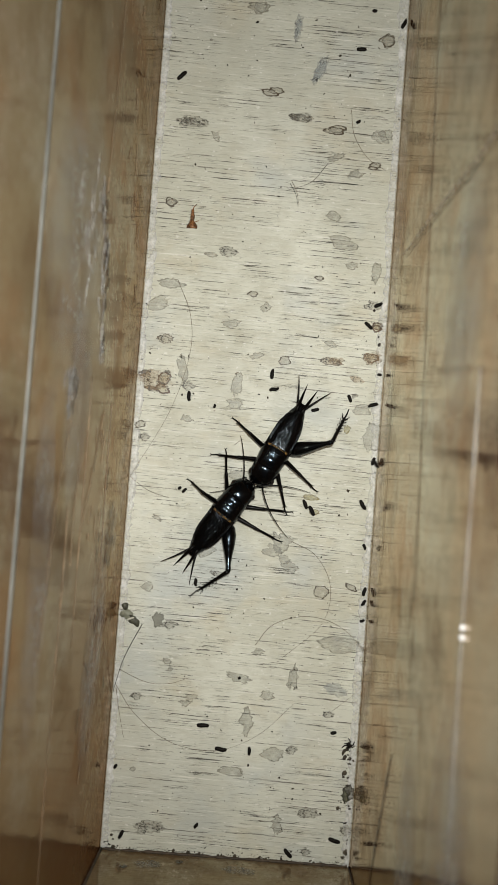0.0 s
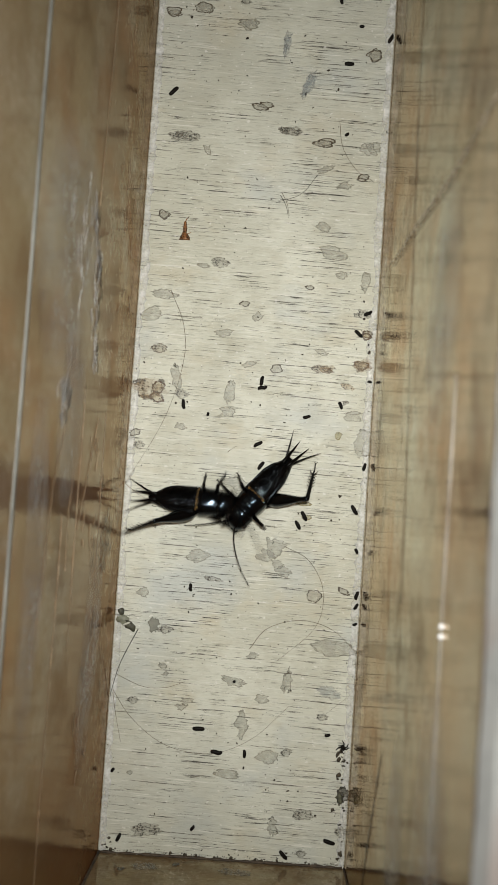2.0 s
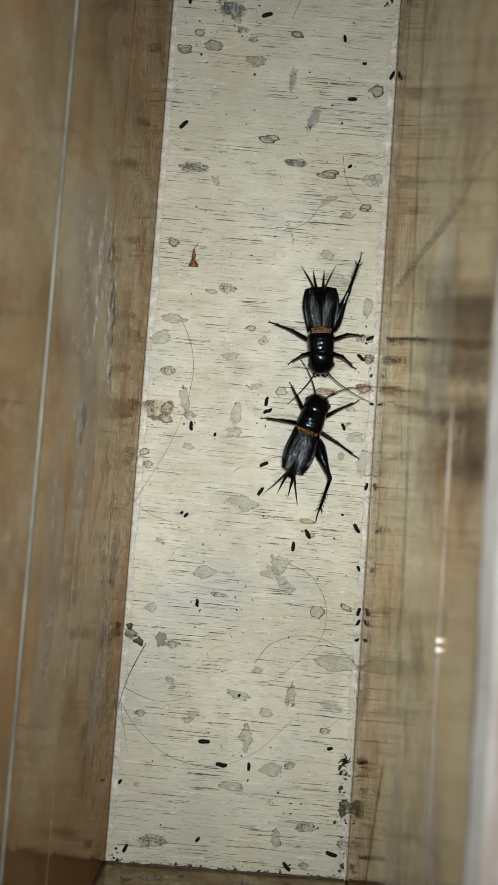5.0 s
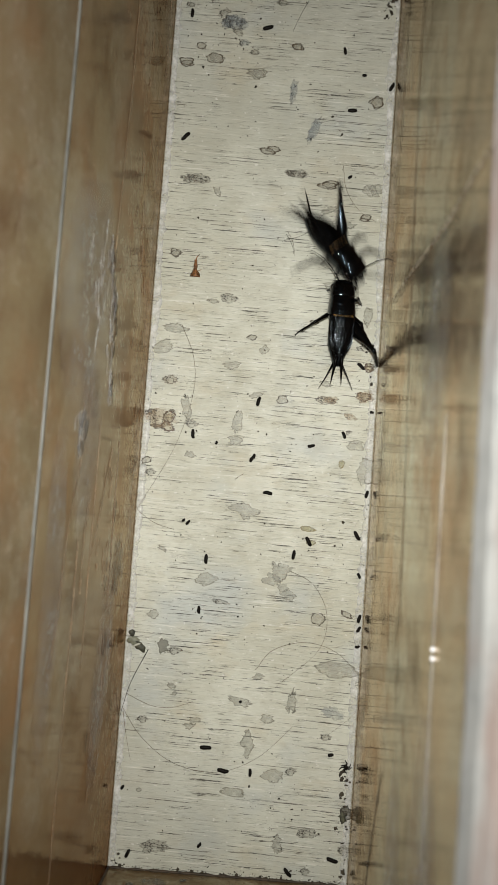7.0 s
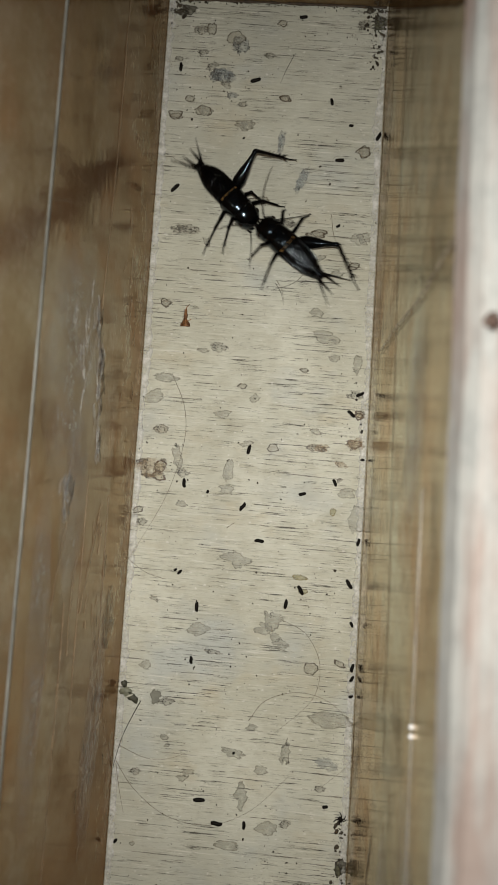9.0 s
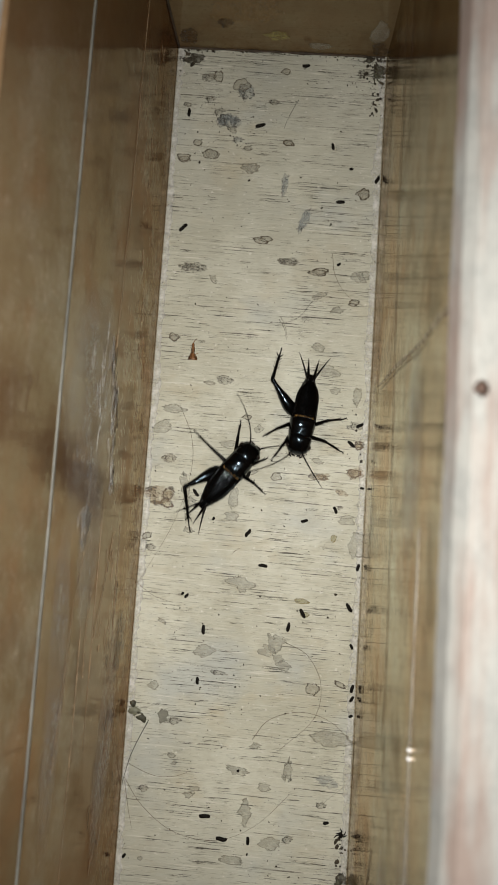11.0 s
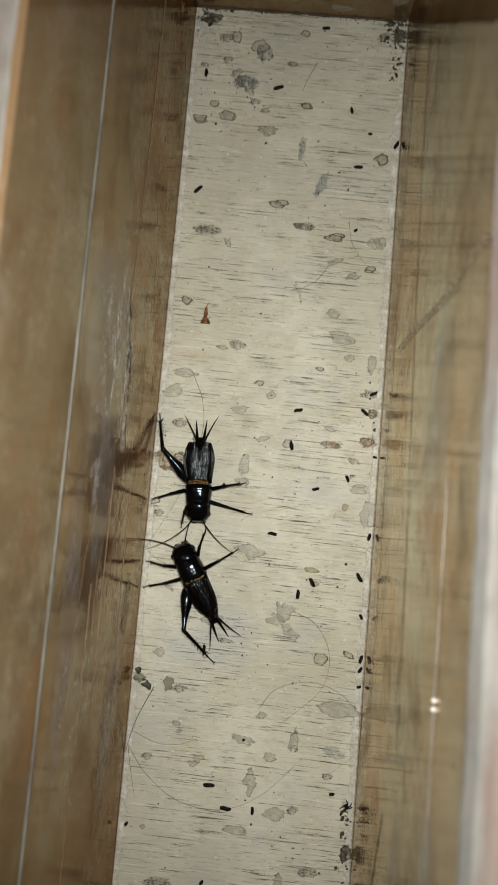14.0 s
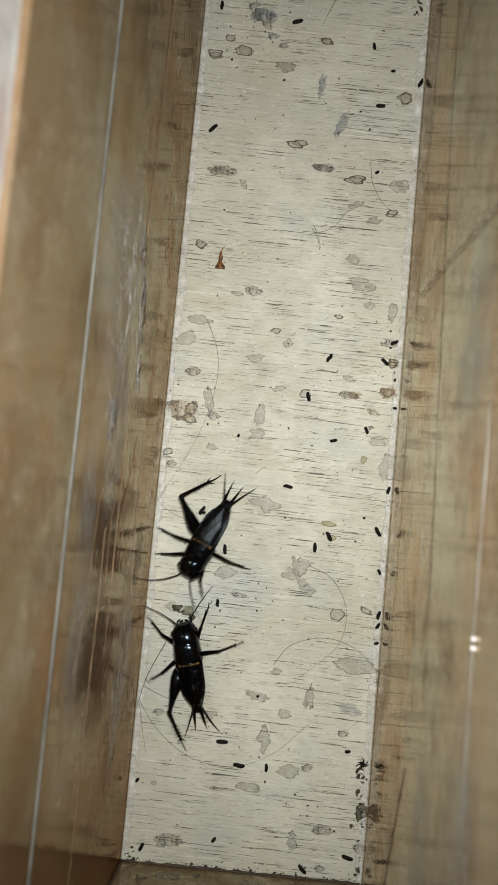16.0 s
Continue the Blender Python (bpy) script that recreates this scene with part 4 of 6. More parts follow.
def pellet_mesh(rng):
    bm = loft([(-1.35 * MM, 0.18 * MM, 0.5 * MM, 0.18 * MM), (-1.15 * MM, 0.42 * MM, 0.5 * MM, 0.4 * MM), (-0.4 * MM, 0.52 * MM, 0.52 * MM, 0.5 * MM),
               (0.5 * MM, 0.5 * MM, 0.5 * MM, 0.48 * MM), (1.15 * MM, 0.4 * MM, 0.46 * MM, 0.4 * MM), (1.4 * MM, 0.15 * MM, 0.45 * MM, 0.15 * MM)], 12, 2.1)
    s = rng.uniform(0, 50)
    for v in bm.verts:
        v.co.x += 0.00022 * noise.noise((v.co.y * 900 + s, 0, 0)) + 0.00008 * noise.noise((v.co * 2600 + Vector((s, 0, 0))))
        v.co.z = max(0.00002, v.co.z + 0.00007 * noise.noise((v.co * 2400 + Vector((0, s, 0)))))
    return bm


def dropping(x, y, turn, size, rng):
    ob = tagged(part("dropping", pellet_mesh(rng), DROPPING), "dry black cricket dropping lying on the painted floor", "dropping", "droppings on the floor")
    ob.matrix_world = pose(x * MM, y * MM, 0.00004, 0, 0, turn - 90 - 4) @ Matrix.Diagonal((0.55 + 0.45 * size, size, 0.55 + 0.45 * size, 1))
    return ob


def grime():
    """Tiny dark crumbs and flakes scattered over the floor, thicker in some places."""
    rng = random.Random(21)
    spots = [(rng.uniform(-33, 33), rng.uniform(-60, 211), 1.0) for _ in range(420)]
    for cx, cy, sx, sy, count in ((-14, 186, 9, 7, 90), (-24, 203, 6, 5, 50), (28, 204, 4, 5, 60), (-27, 66, 4, 2.5, 60), (20, 36, 6, 8, 30), (29, 90, 2, 6, 30), (8, -36, 12, 10, 50), (-8, 14, 8, 10, 30)):
        spots += [(rng.gauss(cx, sx), rng.gauss(cy, sy), 1.1) for _ in range(count)]
    spots += [(33.3 - abs(rng.gauss(0, 0.7)), rng.uniform(-60, 211), 0.9) for _ in range(190)]
    spots += [(-33.3 + abs(rng.gauss(0, 0.5)), rng.uniform(-60, 211), 0.8) for _ in range(120)]
    for cx, cy, sx, sy, count in ((-31.5, 209, 1.6, 2.2, 70), (31, 207.5, 2.0, 3.0, 110), (30.5, 196, 1.2, 3.5, 30), (-31.8, -58.5, 1.2, 0.8, 14), (31.5, -40, 1.2, 8, 40), (31.8, -57, 1.0, 2, 16)):
        spots += [(rng.gauss(cx, sx), rng.gauss(cy, sy), 2.2) for _ in range(count)]
    spots += [(rng.uniform(-33, 33), -59.8 + abs(rng.gauss(0, 0.5)), 1.3) for _ in range(120)] + [(rng.uniform(-33, 33), 210.9 - abs(rng.gauss(0, 0.5)), 1.3) for _ in range(120)]
    bm = bmesh.new()
    for x, y, size in spots:
        if abs(x) > 33.2 or not -59.8 < y < 211:
            continue
        r = size * min(0.55, 0.08 + rng.expovariate(9))
        turn, k = rng.uniform(0, 3.14), rng.randint(5, 7)
        flat, top = rng.uniform(0.4, 0.9), []
        for i in range(k):
            a = 2 * math.pi * i / k
            q = r * rng.uniform(0.6, 1.1)
            u, v = q * math.cos(a), flat * q * math.sin(a)
            top.append(bm.verts.new(((x + u * math.cos(turn) - v * math.sin(turn)) * MM, (y + u * math.sin(turn) + v * math.cos(turn)) * MM, 0.00002)))
        tip = bm.verts.new((x * MM, y * MM, 0.00006 + r * 0.4 * MM))
        for i in range(k):
            bm.faces.new((top[i], top[(i + 1) % k], tip))
    ob = part("grime", bm, CRUMB, None, smooth=False)
    tagged(ob, "fine dark crumbs and specks scattered over the painted floor", "grime", kind="stuff")


grime()

PELLET_RNG = random.Random(7)
for x, y, turn, size in PELLETS_1 + PELLETS_2:
    if x > 34.6 or (x, y) in {(17.8, 180.4), (26.6, -24.5), (-18.8, 62.8)}:
        continue
    dropping(min(max(x, -32.4), 32.4), y, turn, 0.45 if (x, y) == (32.5, 72.8) else size, PELLET_RNG)


def smooth_line(pts, steps=8):
    pts = [Vector((x * MM, y * MM, 0)) for x, y in pts]
    ext = [2 * pts[0] - pts[1], *pts, 2 * pts[-1] - pts[-2]]
    out = []
    for a, b, c, d in zip(ext, ext[1:], ext[2:], ext[3:]):
        for i in range(steps):
            t = i / steps
            out.append(0.5 * ((2 * b) + (c - a) * t + (2 * a - 5 * b + 4 * c - d) * t * t + (3 * b - a - 3 * c + d) * t ** 3))
    return out + [pts[-1]]


def fibres():
    for k, line in enumerate(FIBRES):
        pts = smooth_line(line)
        dark = k in (4, 9, 10, 13)
        r = 0.00012 if k == 4 else 0.00007
        for i, p in enumerate(pts):
            p.x = min(max(p.x, -HALF + 0.0002), HALF - 0.0002)
            p.z = r + 0.0002 + 0.0004 * abs(noise.noise((i * 0.15, k, 0))) * (k > 3)
        pts[0].z = pts[-1].z = r
        tagged(part("fibre", tube(pts, [r * (1 - 0.5 * i / len(pts)) for i in range(len(pts))], 6), DARK_FIBRE if dark else FIBRE),
               "thin dark broken antenna lying on the floor" if dark else "thin pale brown curved hair lying on the floor", "fibre", "hairs on the floor")


fibres()


def husk():
    """A torn, reddish brown scrap of insect shell with a thin stalk."""
    bm = bmesh.new()
    rows = []
    for i in range(9):
        f = i / 8
        w = (0.4 + 1.25 * f ** 1.5 + 0.22 * math.sin(9 * f)) * MM
        rows.append([bm.verts.new((w * s + 0.0002 * noise.noise((i, s, 3)), (2.6 - 5.2 * f) * MM, z * MM)) for s, z in ((-1, 0.02), (-0.5, 0.7), (0.4, 0.9), (1, 0.05), (0.4, 0.02))])
    for a, b in zip(rows, rows[1:]):
        for k in range(5):
            bm.faces.new((a[k], a[(k + 1) % 5], b[(k + 1) % 5], b[k]))
    bm.faces.new(rows[0])
    bm.faces.new(rows[-1][::-1])
    for v in bm.verts:
        v.co.x += 0.0004 * noise.noise((v.co.x * 1500, v.co.y * 900, 2))
        v.co.y += 0.0004 * noise.noise((v.co.x * 1300, v.co.y * 700, 9))
    tube([(0, 2.5 * MM, 0.0003), (0.0003, 3.4 * MM, 0.0004), (0.0012, 4.4 * MM, 0.0002)], [0.00018, 0.00015, 0.00008], 6, bm)
    tube([(0.0008, -1.0 * MM, 0.0004), (0.0022, -0.4 * MM, 0.0002)], [0.00015, 0.00008], 6, bm)
    ob = tagged(part("husk", bm, HUSK), "torn reddish brown scrap of insect shell on the floor", "husk")
    ob.location, ob.scale = (-0.0218, 0.1118, 0.0), (0.82, 0.95, 0.8)


husk()


def scrap(x, y, turn, label, seed, spread, mat):
    """A small crumpled scrap: a few bent limbs round a lump."""
    rng = random.Random(seed)
    bm = ball((0, 0, 0.0005), (0.0006, 0.0009, 0.0005), seg=10, rings=6)
    for k in range(6):
        a = 2 * math.pi * k / 6 + rng.uniform(-0.3, 0.3)
        r = spread * rng.uniform(0.6, 1.0)
        tube([(0, 0, 0.0004), (r * 0.6 * math.cos(a), r * 0.6 * math.sin(a), 0.0006), (r * math.cos(a + 0.4), r * math.sin(a + 0.4), 0.0002)], [0.00028, 0.0002, 0.0001], 6, bm)
    ob = tagged(part("scrap", bm, mat), label, "scrap")
    ob.matrix_world = pose(x, y, 0, 0, 0, turn)


scrap(0.0312, -0.0277, 20, "shrivelled dark dead insect beside the board", 3, 0.0022, DROPPING)
scrap(0.0305, 0.2045, 40, "dark tangle of dried insect legs in the corner", 8, 0.0032, GREENISH)


def leaf_bit(x, y, turn, length, seed):
    bm, rows = bmesh.new(), []
    for i in range(9):
        f = i / 8
        w = length * 0.33 * math.sin(math.pi * min(0.98, 0.12 + 0.85 * f)) * (1 + 0.9 * noise.noise((i * 0.9, seed, 0)))
        rows.append([bm.verts.new((w * s, length * (f - 0.5), z)) for s, z in ((-1, 0.00012), (-0.4, 0.00022), (0.3, 0.0003), (1, 0.00015), (0, 0.00005))])
    for a, b in zip(rows, rows[1:]):
        for k in range(5):
            bm.faces.new((a[k], a[(k + 1) % 5], b[(k + 1) % 5], b[k]))
    bm.faces.new(rows[0])
    bm.faces.new(rows[-1][::-1])
    ob = tagged(part("leaf_scrap", bm, GREENISH), "dull grey green dried leaf scrap on the floor", "leaf scrap", "leaf scraps")
    ob.matrix_world = pose(x, y, 0.00005, 0, 0, turn)


def flake(centre, rx, ry, turn, z, seed, notch=0.0):
    """A thin irregular lobe of dried leaf, with a real edge."""
    bm, top, low, n = bmesh.new(), [], [], 26
    for i in range(n):
        a = 2 * math.pi * i / n
        r = 0.9 + 0.3 * noise.noise((math.cos(a) * 1.3 + seed, math.sin(a) * 1.3, 0)) + 0.12 * noise.noise((math.cos(a) * 4 + seed, math.sin(a) * 4, 3))
        r -= notch * max(0.0, math.cos(a + 1.2)) ** 8
        p = Matrix.Rotation(radians(turn), 3, "Z") @ Vector((rx * r * math.cos(a), ry * r * math.sin(a), 0))
        top.append(bm.verts.new((centre[0] + p.x, centre[1] + p.y, z + 0.0001 + 0.00012 * math.sin(3 * a + seed))))
        low.append(bm.verts.new((centre[0] + p.x, centre[1] + p.y, z)))
    mid = bm.verts.new((centre[0], centre[1], z + 0.0003))
    for i in range(n):
        j = (i + 1) % n
        bm.faces.new((top[i], top[j], mid))
        bm.faces.new((low[i], low[j], top[j], top[i]))
    return bm


LEAF_GREY = plain("grey_leaf", (0.20, 0.205, 0.15), 0.55, 0, 0.3, 700)
LEAF_DARK = plain("dark_leaf", (0.055, 0.055, 0.038), 0.6, 0, 0.5, 900)
LEAF_PALE = plain("pale_crease", (0.50, 0.49, 0.42), 0.5, 0, 0.2, 900)
torn_leaf = tagged(part("leaf_scrap", flake((-0.0002, 0.0004), 0.0024, 0.0015, -25, 0.00004, 3), LEAF_GREY), "torn grey green dried leaf scrap with dark lobes beside the board", "leaf scrap", "leaf scraps")
part("lobe", flake((0.0019, -0.0013), 0.0020, 0.0014, -40, 0.00012, 7, 0.35), LEAF_DARK, torn_leaf, "dark notched lobe")
part("lobe", flake((-0.0008, 0.0026), 0.0010, 0.0011, 10, 0.00012, 12), LEAF_DARK, torn_leaf, "dark curled lobe")
part("crease", flake((0.0009, -0.0006), 0.0003, 0.0014, -62, 0.0003, 5), LEAF_PALE, torn_leaf, "pale bent crease")
torn_leaf.location = (-0.0311, 0.0024, 0.0)
leaf_bit(0.0312, -0.0415, 10, 0.0030, 5)


# ---- the crickets ----
def between(rows, t):
    """The values of rows at t, on straight lines between them."""
    if t <= rows[0][0]:
        return rows[0][1:]
    for a, b in zip(rows, rows[1:]):
        if t <= b[0]:
            f = (t - a[0]) / (b[0] - a[0])
            return tuple(p + (q - p) * f for p, q in zip(a[1:], b[1:]))
    return rows[-1][1:]


def cricket(label, hind_side):
    root = tagged(new("cricket"), label, "cricket", "fighting crickets")
    # head, face and feelers
    bm = loft([(6.3, 3.3, 4.05, 2.9), (7.0, 3.55, 4.14, 3.2), (8.3, 3.62, 4.15, 3.2), (10.0, 3.5, 4.0, 2.95), (11.0, 3.2, 3.75, 2.6), (11.8, 2.7, 3.5, 2.1), (12.3, 1.9, 3.3, 1.4), (12.55, 0.7, 3.2, 0.5)], 22, 2.4)
    bmesh.ops.scale(bm, vec=(MM, MM, MM), verts=bm.verts)
    head = part("head", bm, CHITIN, root, "smooth glossy black head")
    for s in (-1, 1):
        part("eye", ball((s * 3.15 * MM, 10.0 * MM, 4.5 * MM), (0.7 * MM, 0.95 * MM, 1.0 * MM), seg=12, rings=8), EYE, head)
        bm = tube([(s * 0.7 * MM, 11.8 * MM, 2.2 * MM), (s * 0.9 * MM, 12.5 * MM, 1.7 * MM), (s * 0.25 * MM, 12.8 * MM, 1.4 * MM)], [0.0006, 0.0005, 0.0002], 8)
        part("mandible", bm, CHITIN, head)
        bm = tube([(s * 1.5 * MM, 11.2 * MM, 2.0 * MM), (s * 2.1 * MM, 12.0 * MM, 1.4 * MM), (s * 1.9 * MM, 12.6 * MM, 0.8 * MM), (s * 1.2 * MM, 13.0 * MM, 0.4 * MM)], [0.0003, 0.00028, 0.00024, 0.0002], 6)
        part("palp", bm, LEG, head)
        pts, r = [], []
        for i in range(15):
            f = i / 14
            pts.append(((s * (1.2 + 11.0 * f ** 1.2) + hind_side * 2.5 * f * f) * MM, (11.3 + 13.0 * f - 3.5 * f * f) * MM, (4.6 + 5.5 * f - 8.5 * f * f) * MM))
            r.append((0.21 - 0.15 * f) * MM)
        part("antenna", tube(pts, r, 6), LEG, head, "long thin whip-like antenna")
    # thorax shield
    shield = [(1.55, 3.5, 4.2, 3.5), (1.65, 3.85, 4.2, 3.6), (2.2, 3.98, 4.2, 3.72), (3.2, 3.95, 4.22, 3.78), (4.4, 3.85, 4.22, 3.79), (5.6, 3.72, 4.22, 3.70), (6.6, 3.66, 4.2, 3.55), (7.2, 3.6, 4.18, 3.42), (7.4, 3.45, 4.1, 3.2)]
    st = []
    for i in range(40):  # shallow uneven crosswise furrows
        y = 1.55 + 5.85 * i / 39
        w, zc, h = between(shield, y)
        st.append((y, w, zc, h + 0.03 * noise.noise((y * 1.3, hind_side * 4, 7)) * (1.9 < y < 7.1)))
    bm = loft(st, 32, 2.5)
    bmesh.ops.scale(bm, vec=(MM, MM, MM), verts=bm.verts)
    for v in bm.verts:  # faint dents in the shield
        if v.co.z > 0.006:
            v.co.z += 0.00010 * noise.noise((v.co.x * 800, v.co.y * 500, hind_side)) + 0.00009 * noise.noise((v.co.x * 420, v.co.y * 1250, hind_side + 3))
    part("thorax_shield", bm, CHITIN, root, "squarish glossy black shield behind the head")
    # abdomen with rings
    st = []
    for i in range(29):
        f = i / 28
        y = 2.6 - 14.9 * f
        w = (3.1 + 0.2 * math.sin(math.pi * min(1, f * 1.3))) * (1 - max(0, f - 0.55) ** 1.5 * 2.35) - 0.10 * (i % 3 == 0)
        h = (2.7 - 1.3 * f ** 2.2) - 0.08 * (i % 3 == 0)
        st.append((y, max(0.45, w), 3.3 - 0.5 * f, max(0.4, h)))
    bm = loft(st, 20, 2.1)
    bmesh.ops.scale(bm, vec=(MM, MM, MM), verts=bm.verts)
    part("abdomen", bm, CHITIN, root, "dark ringed abdomen tapering to the tail")
    # tail feelers and wing tips
    for s in (-1, 1):
        pts = [((s * (1.1 + 3.5 * f + 0.4 * f * f)) * MM, (-11.3 - 7.6 * f) * MM, (2.9 + 1.2 * math.sin(2.4 * f) - 1.0 * f) * MM) for f in (0, 0.2, 0.4, 0.6, 0.8, 1.0)]
        part("cercus", tube(pts, [0.00034, 0.0003, 0.00024, 0.00018, 0.00012, 0.00005], 8), LEG, root, "thin pointed tail feeler")
        pts = [((s * (0.7 + 0.9 * f)) * MM, (-9.5 - 8.2 * f) * MM, (5.0 - 2.6 * f) * MM) for f in (0, 0.25, 0.5, 0.75, 1.0)]
        part("hindwing_tip", tube(pts, [0.0006, 0.0005, 0.00036, 0.00022, 0.00005], 8), LEG, root, "rolled tip of the hind wing")
    # fore wings, hinged at the shield, each with a yellow patch at its base
    wings = {}
    for s in (-1, 1):
        bm, rows = bmesh.new(), []
        for i in range(17):
            u = i / 16
            y = -0.2 - 11.6 * u
            wid = 3.8 * (1 - 0.12 * u) * (1 - max(0, u - 0.5) ** 2 * 2.3)
            lift = 3.35 * (1 - 0.28 * u * u)
            row = []
            for j in range(14):
                a = -1.05 + 2.45 * j / 13
                row.append(bm.verts.new(((s * wid * math.sin(a) - s * 1.2) * MM, y * MM, (4.25 - 0.25 * u + lift * max(0.0, math.cos(a)) ** 0.48 - 6.6 + (0.12 if s > 0 else 0)) * MM)))
            rows.append(row)
        for a, b in zip(rows, rows[1:]):
            for j in range(13):
                bm.faces.new((a[j], a[j + 1], b[j + 1], b[j]))
        bmesh.ops.solidify(bm, geom=bm.faces, thickness=0.00008)
        wing = part("forewing", bm, WING, root, "veined glossy black fore wing")
        wing.location = (s * 1.2 * MM, 2.1 * MM, 6.6 * MM)
        bm, rows = bmesh.new(), []
        for i in range(5):
            y = 1.25 - 2.15 * i / 4
            row = []
            for j in range(10):
                a = -0.12 + 1.0 * j / 9
                sunk = 0.2 * max(0.0, min(1.0, y + 0.6))
                row.append(bm.verts.new(((s * (3.85 - sunk) * math.sin(a) - s * 1.2) * MM, (y + (0.0 if i < 4 else 0.25) * noise.noise((j * 0.9, i, s))) * MM, (4.3 + 3.36 * math.cos(a) ** 0.48 - 6.6 + 0.10 - sunk) * MM)))
            rows.append(row)
        for a, b in zip(rows, rows[1:]):
            for j in range(9):
                bm.faces.new((a[j], a[j + 1], b[j + 1], b[j]))
        bmesh.ops.solidify(bm, geom=bm.faces, thickness=0.0001)
        part("wing_patch", bm, YELLOW, wing, "dull yellow patch at the wing base")
        ridges = bmesh.new()

        def on_wing(u, a):
            wid = 3.8 * (1 - 0.12 * u) * (1 - max(0, u - 0.5) ** 2 * 2.3)
            lift = 3.35 * (1 - 0.28 * u * u)
            return ((s * wid * math.sin(a) - s * 1.2) * MM, (-0.2 - 11.6 * u) * MM, (4.25 - 0.25 * u + lift * max(0.0, math.cos(a)) ** 0.48 - 6.6 + (0.12 if s > 0 else 0) + 0.02) * MM)

        for a0, bend in ((0.07, 0.14), (0.16, -0.10), (0.47, 0.05), (0.66, 0.16)):  # dark veins across the yellow patch
            pts = [(s * (3.9 - 0.2 * max(0.0, 0.6 + y)) * math.sin(a0 + bend * y) * MM - s * 1.2 * MM, y * MM, (4.3 + 3.36 * math.cos(a0 + bend * y) ** 0.48 - 6.46 - 0.2 * max(0.0, min(1.0, y + 0.6))) * MM) for y in (0.9, 0.4, -0.1, -0.6, -1.1)]
            tube(pts, [0.00004, 0.00006, 0.00010, 0.00010, 0.00008], 5, ridges)
        for k in range(6):  # slanting harp veins
            pts = [on_wing(0.12 + 0.085 * k + 0.16 * f + 0.045 * math.sin(6 * f + 1.7 * k), 0.02 + 0.85 * f + 0.08 * math.sin(4 * f + k * k)) for f in [i / 9 for i in range(10)]]
            tube(pts, [0.00008 + 0.00004 * math.sin(2.7 * i + k) for i in range(10)], 6, ridges)
        for k in range(4):  # long veins along the edge
            pts = [on_wing(0.08 + 0.8 * f, 0.92 + 0.1 * k + 0.05 * math.sin(5 * f + k)) for f in [i / 9 for i in range(10)]]
            tube(pts, [0.0001] * 10, 5, ridges)
        for r in (0.55, 1.0):  # rings of the sounding plate
            pts = [on_wing(0.74 + 0.10 * r * math.cos(q), 0.34 + 0.30 * r * math.sin(q)) for q in [2 * math.pi * i / 14 for i in range(15)]]
            tube(pts, [0.00006 + 0.00002 * math.sin(1.9 * i) for i in range(15)], 6, ridges)
        part("wing_vein", ridges, VEIN, wing, "raised glossy wing veins")
        wings[s] = wing
    # legs: thigh, and shin with foot hinged on it
    legs = {}
    for name, s, coxa, l1, thick in (("front_leg", -1, (-2.5, 6.3, 2.6), 6.0, 0.75), ("front_leg", 1, (2.5, 6.3, 2.6), 6.0, 0.75),
                                     ("middle_leg", -1, (-2.7, 3.0, 2.4), 6.6, 0.75), ("middle_leg", 1, (2.7, 3.0, 2.4), 6.6, 0.75),
                                     ("hind_leg", hind_side, (hind_side * 2.9, 0.6, 3.0), 12.6, 1.9)):
        hind = name == "hind_leg"
        if hind:
            bm = loft([(0, 0.9, 0, 1.0), (1.2, 1.65, 0, 1.8), (3.2, 1.95, 0, 2.1), (6.0, 1.55, 0, 1.65), (8.8, 0.95, 0, 1.0), (11.2, 0.62, 0, 0.66), (12.2, 0.72, 0, 0.75), (12.9, 0.5, 0, 0.5)], 14, 2.2)
        else:
            bm = loft([(0, 0.55, 0, 0.6), (1.0, thick * 0.85, 0, thick * 0.9), (l1 * 0.5, thick * 0.75, 0, thick * 0.8), (l1 * 0.9, 0.42, 0, 0.45), (l1, 0.5, 0, 0.5), (l1 + 0.3, 0.3, 0, 0.3)], 12, 2.1)
        bmesh.ops.scale(bm, vec=(MM, MM, MM), verts=bm.verts)
        leg = part(name, bm, CHITIN if hind else LEG, root)
        if hind:
            shin, foot = 9.6, 5.0
            bm = loft([(0, 0.55, 0, 0.6), (0.8, 0.55, 0, 0.55), (shin * 0.5, 0.42, 0, 0.45), (shin, 0.38, 0, 0.4), (shin + 0.5, 0.3, 0, 0.3)], 10, 2.0)
            bmesh.ops.scale(bm, vec=(MM, MM, MM), verts=bm.verts)
            for k in range(5):
                for q in (-1, 1):
                    y = shin * (0.45 + 0.13 * k)
                    tube([(q * 0.3 * MM, y * MM, 0.2 * MM), (q * 1.05 * MM, (y + 0.8) * MM, 0.35 * MM)], [0.00014, 0.00004], 5, bm)
            for q in (-1, 1):
                tube([(q * 0.3 * MM, shin * MM, 0), (q * 1.1 * MM, (shin + 1.5) * MM, 0.1 * MM)], [0.00018, 0.00005], 5, bm)
        else:
            shin, foot = 5.4, 3.2
            bm = loft([(0, 0.42, 0, 0.42), (1.0, 0.34, 0, 0.36), (shin * 0.6, 0.32, 0, 0.34), (shin, 0.36, 0, 0.36), (shin + 0.3, 0.24, 0, 0.24)], 10, 2.0)
            bmesh.ops.scale(bm, vec=(MM, MM, MM), verts=bm.verts)
            for q in (-1, 1):
                tube([(q * 0.25 * MM, shin * MM, 0), (q * 0.6 * MM, (shin + 0.7) * MM, 0)], [0.00012, 0.00004], 5, bm)
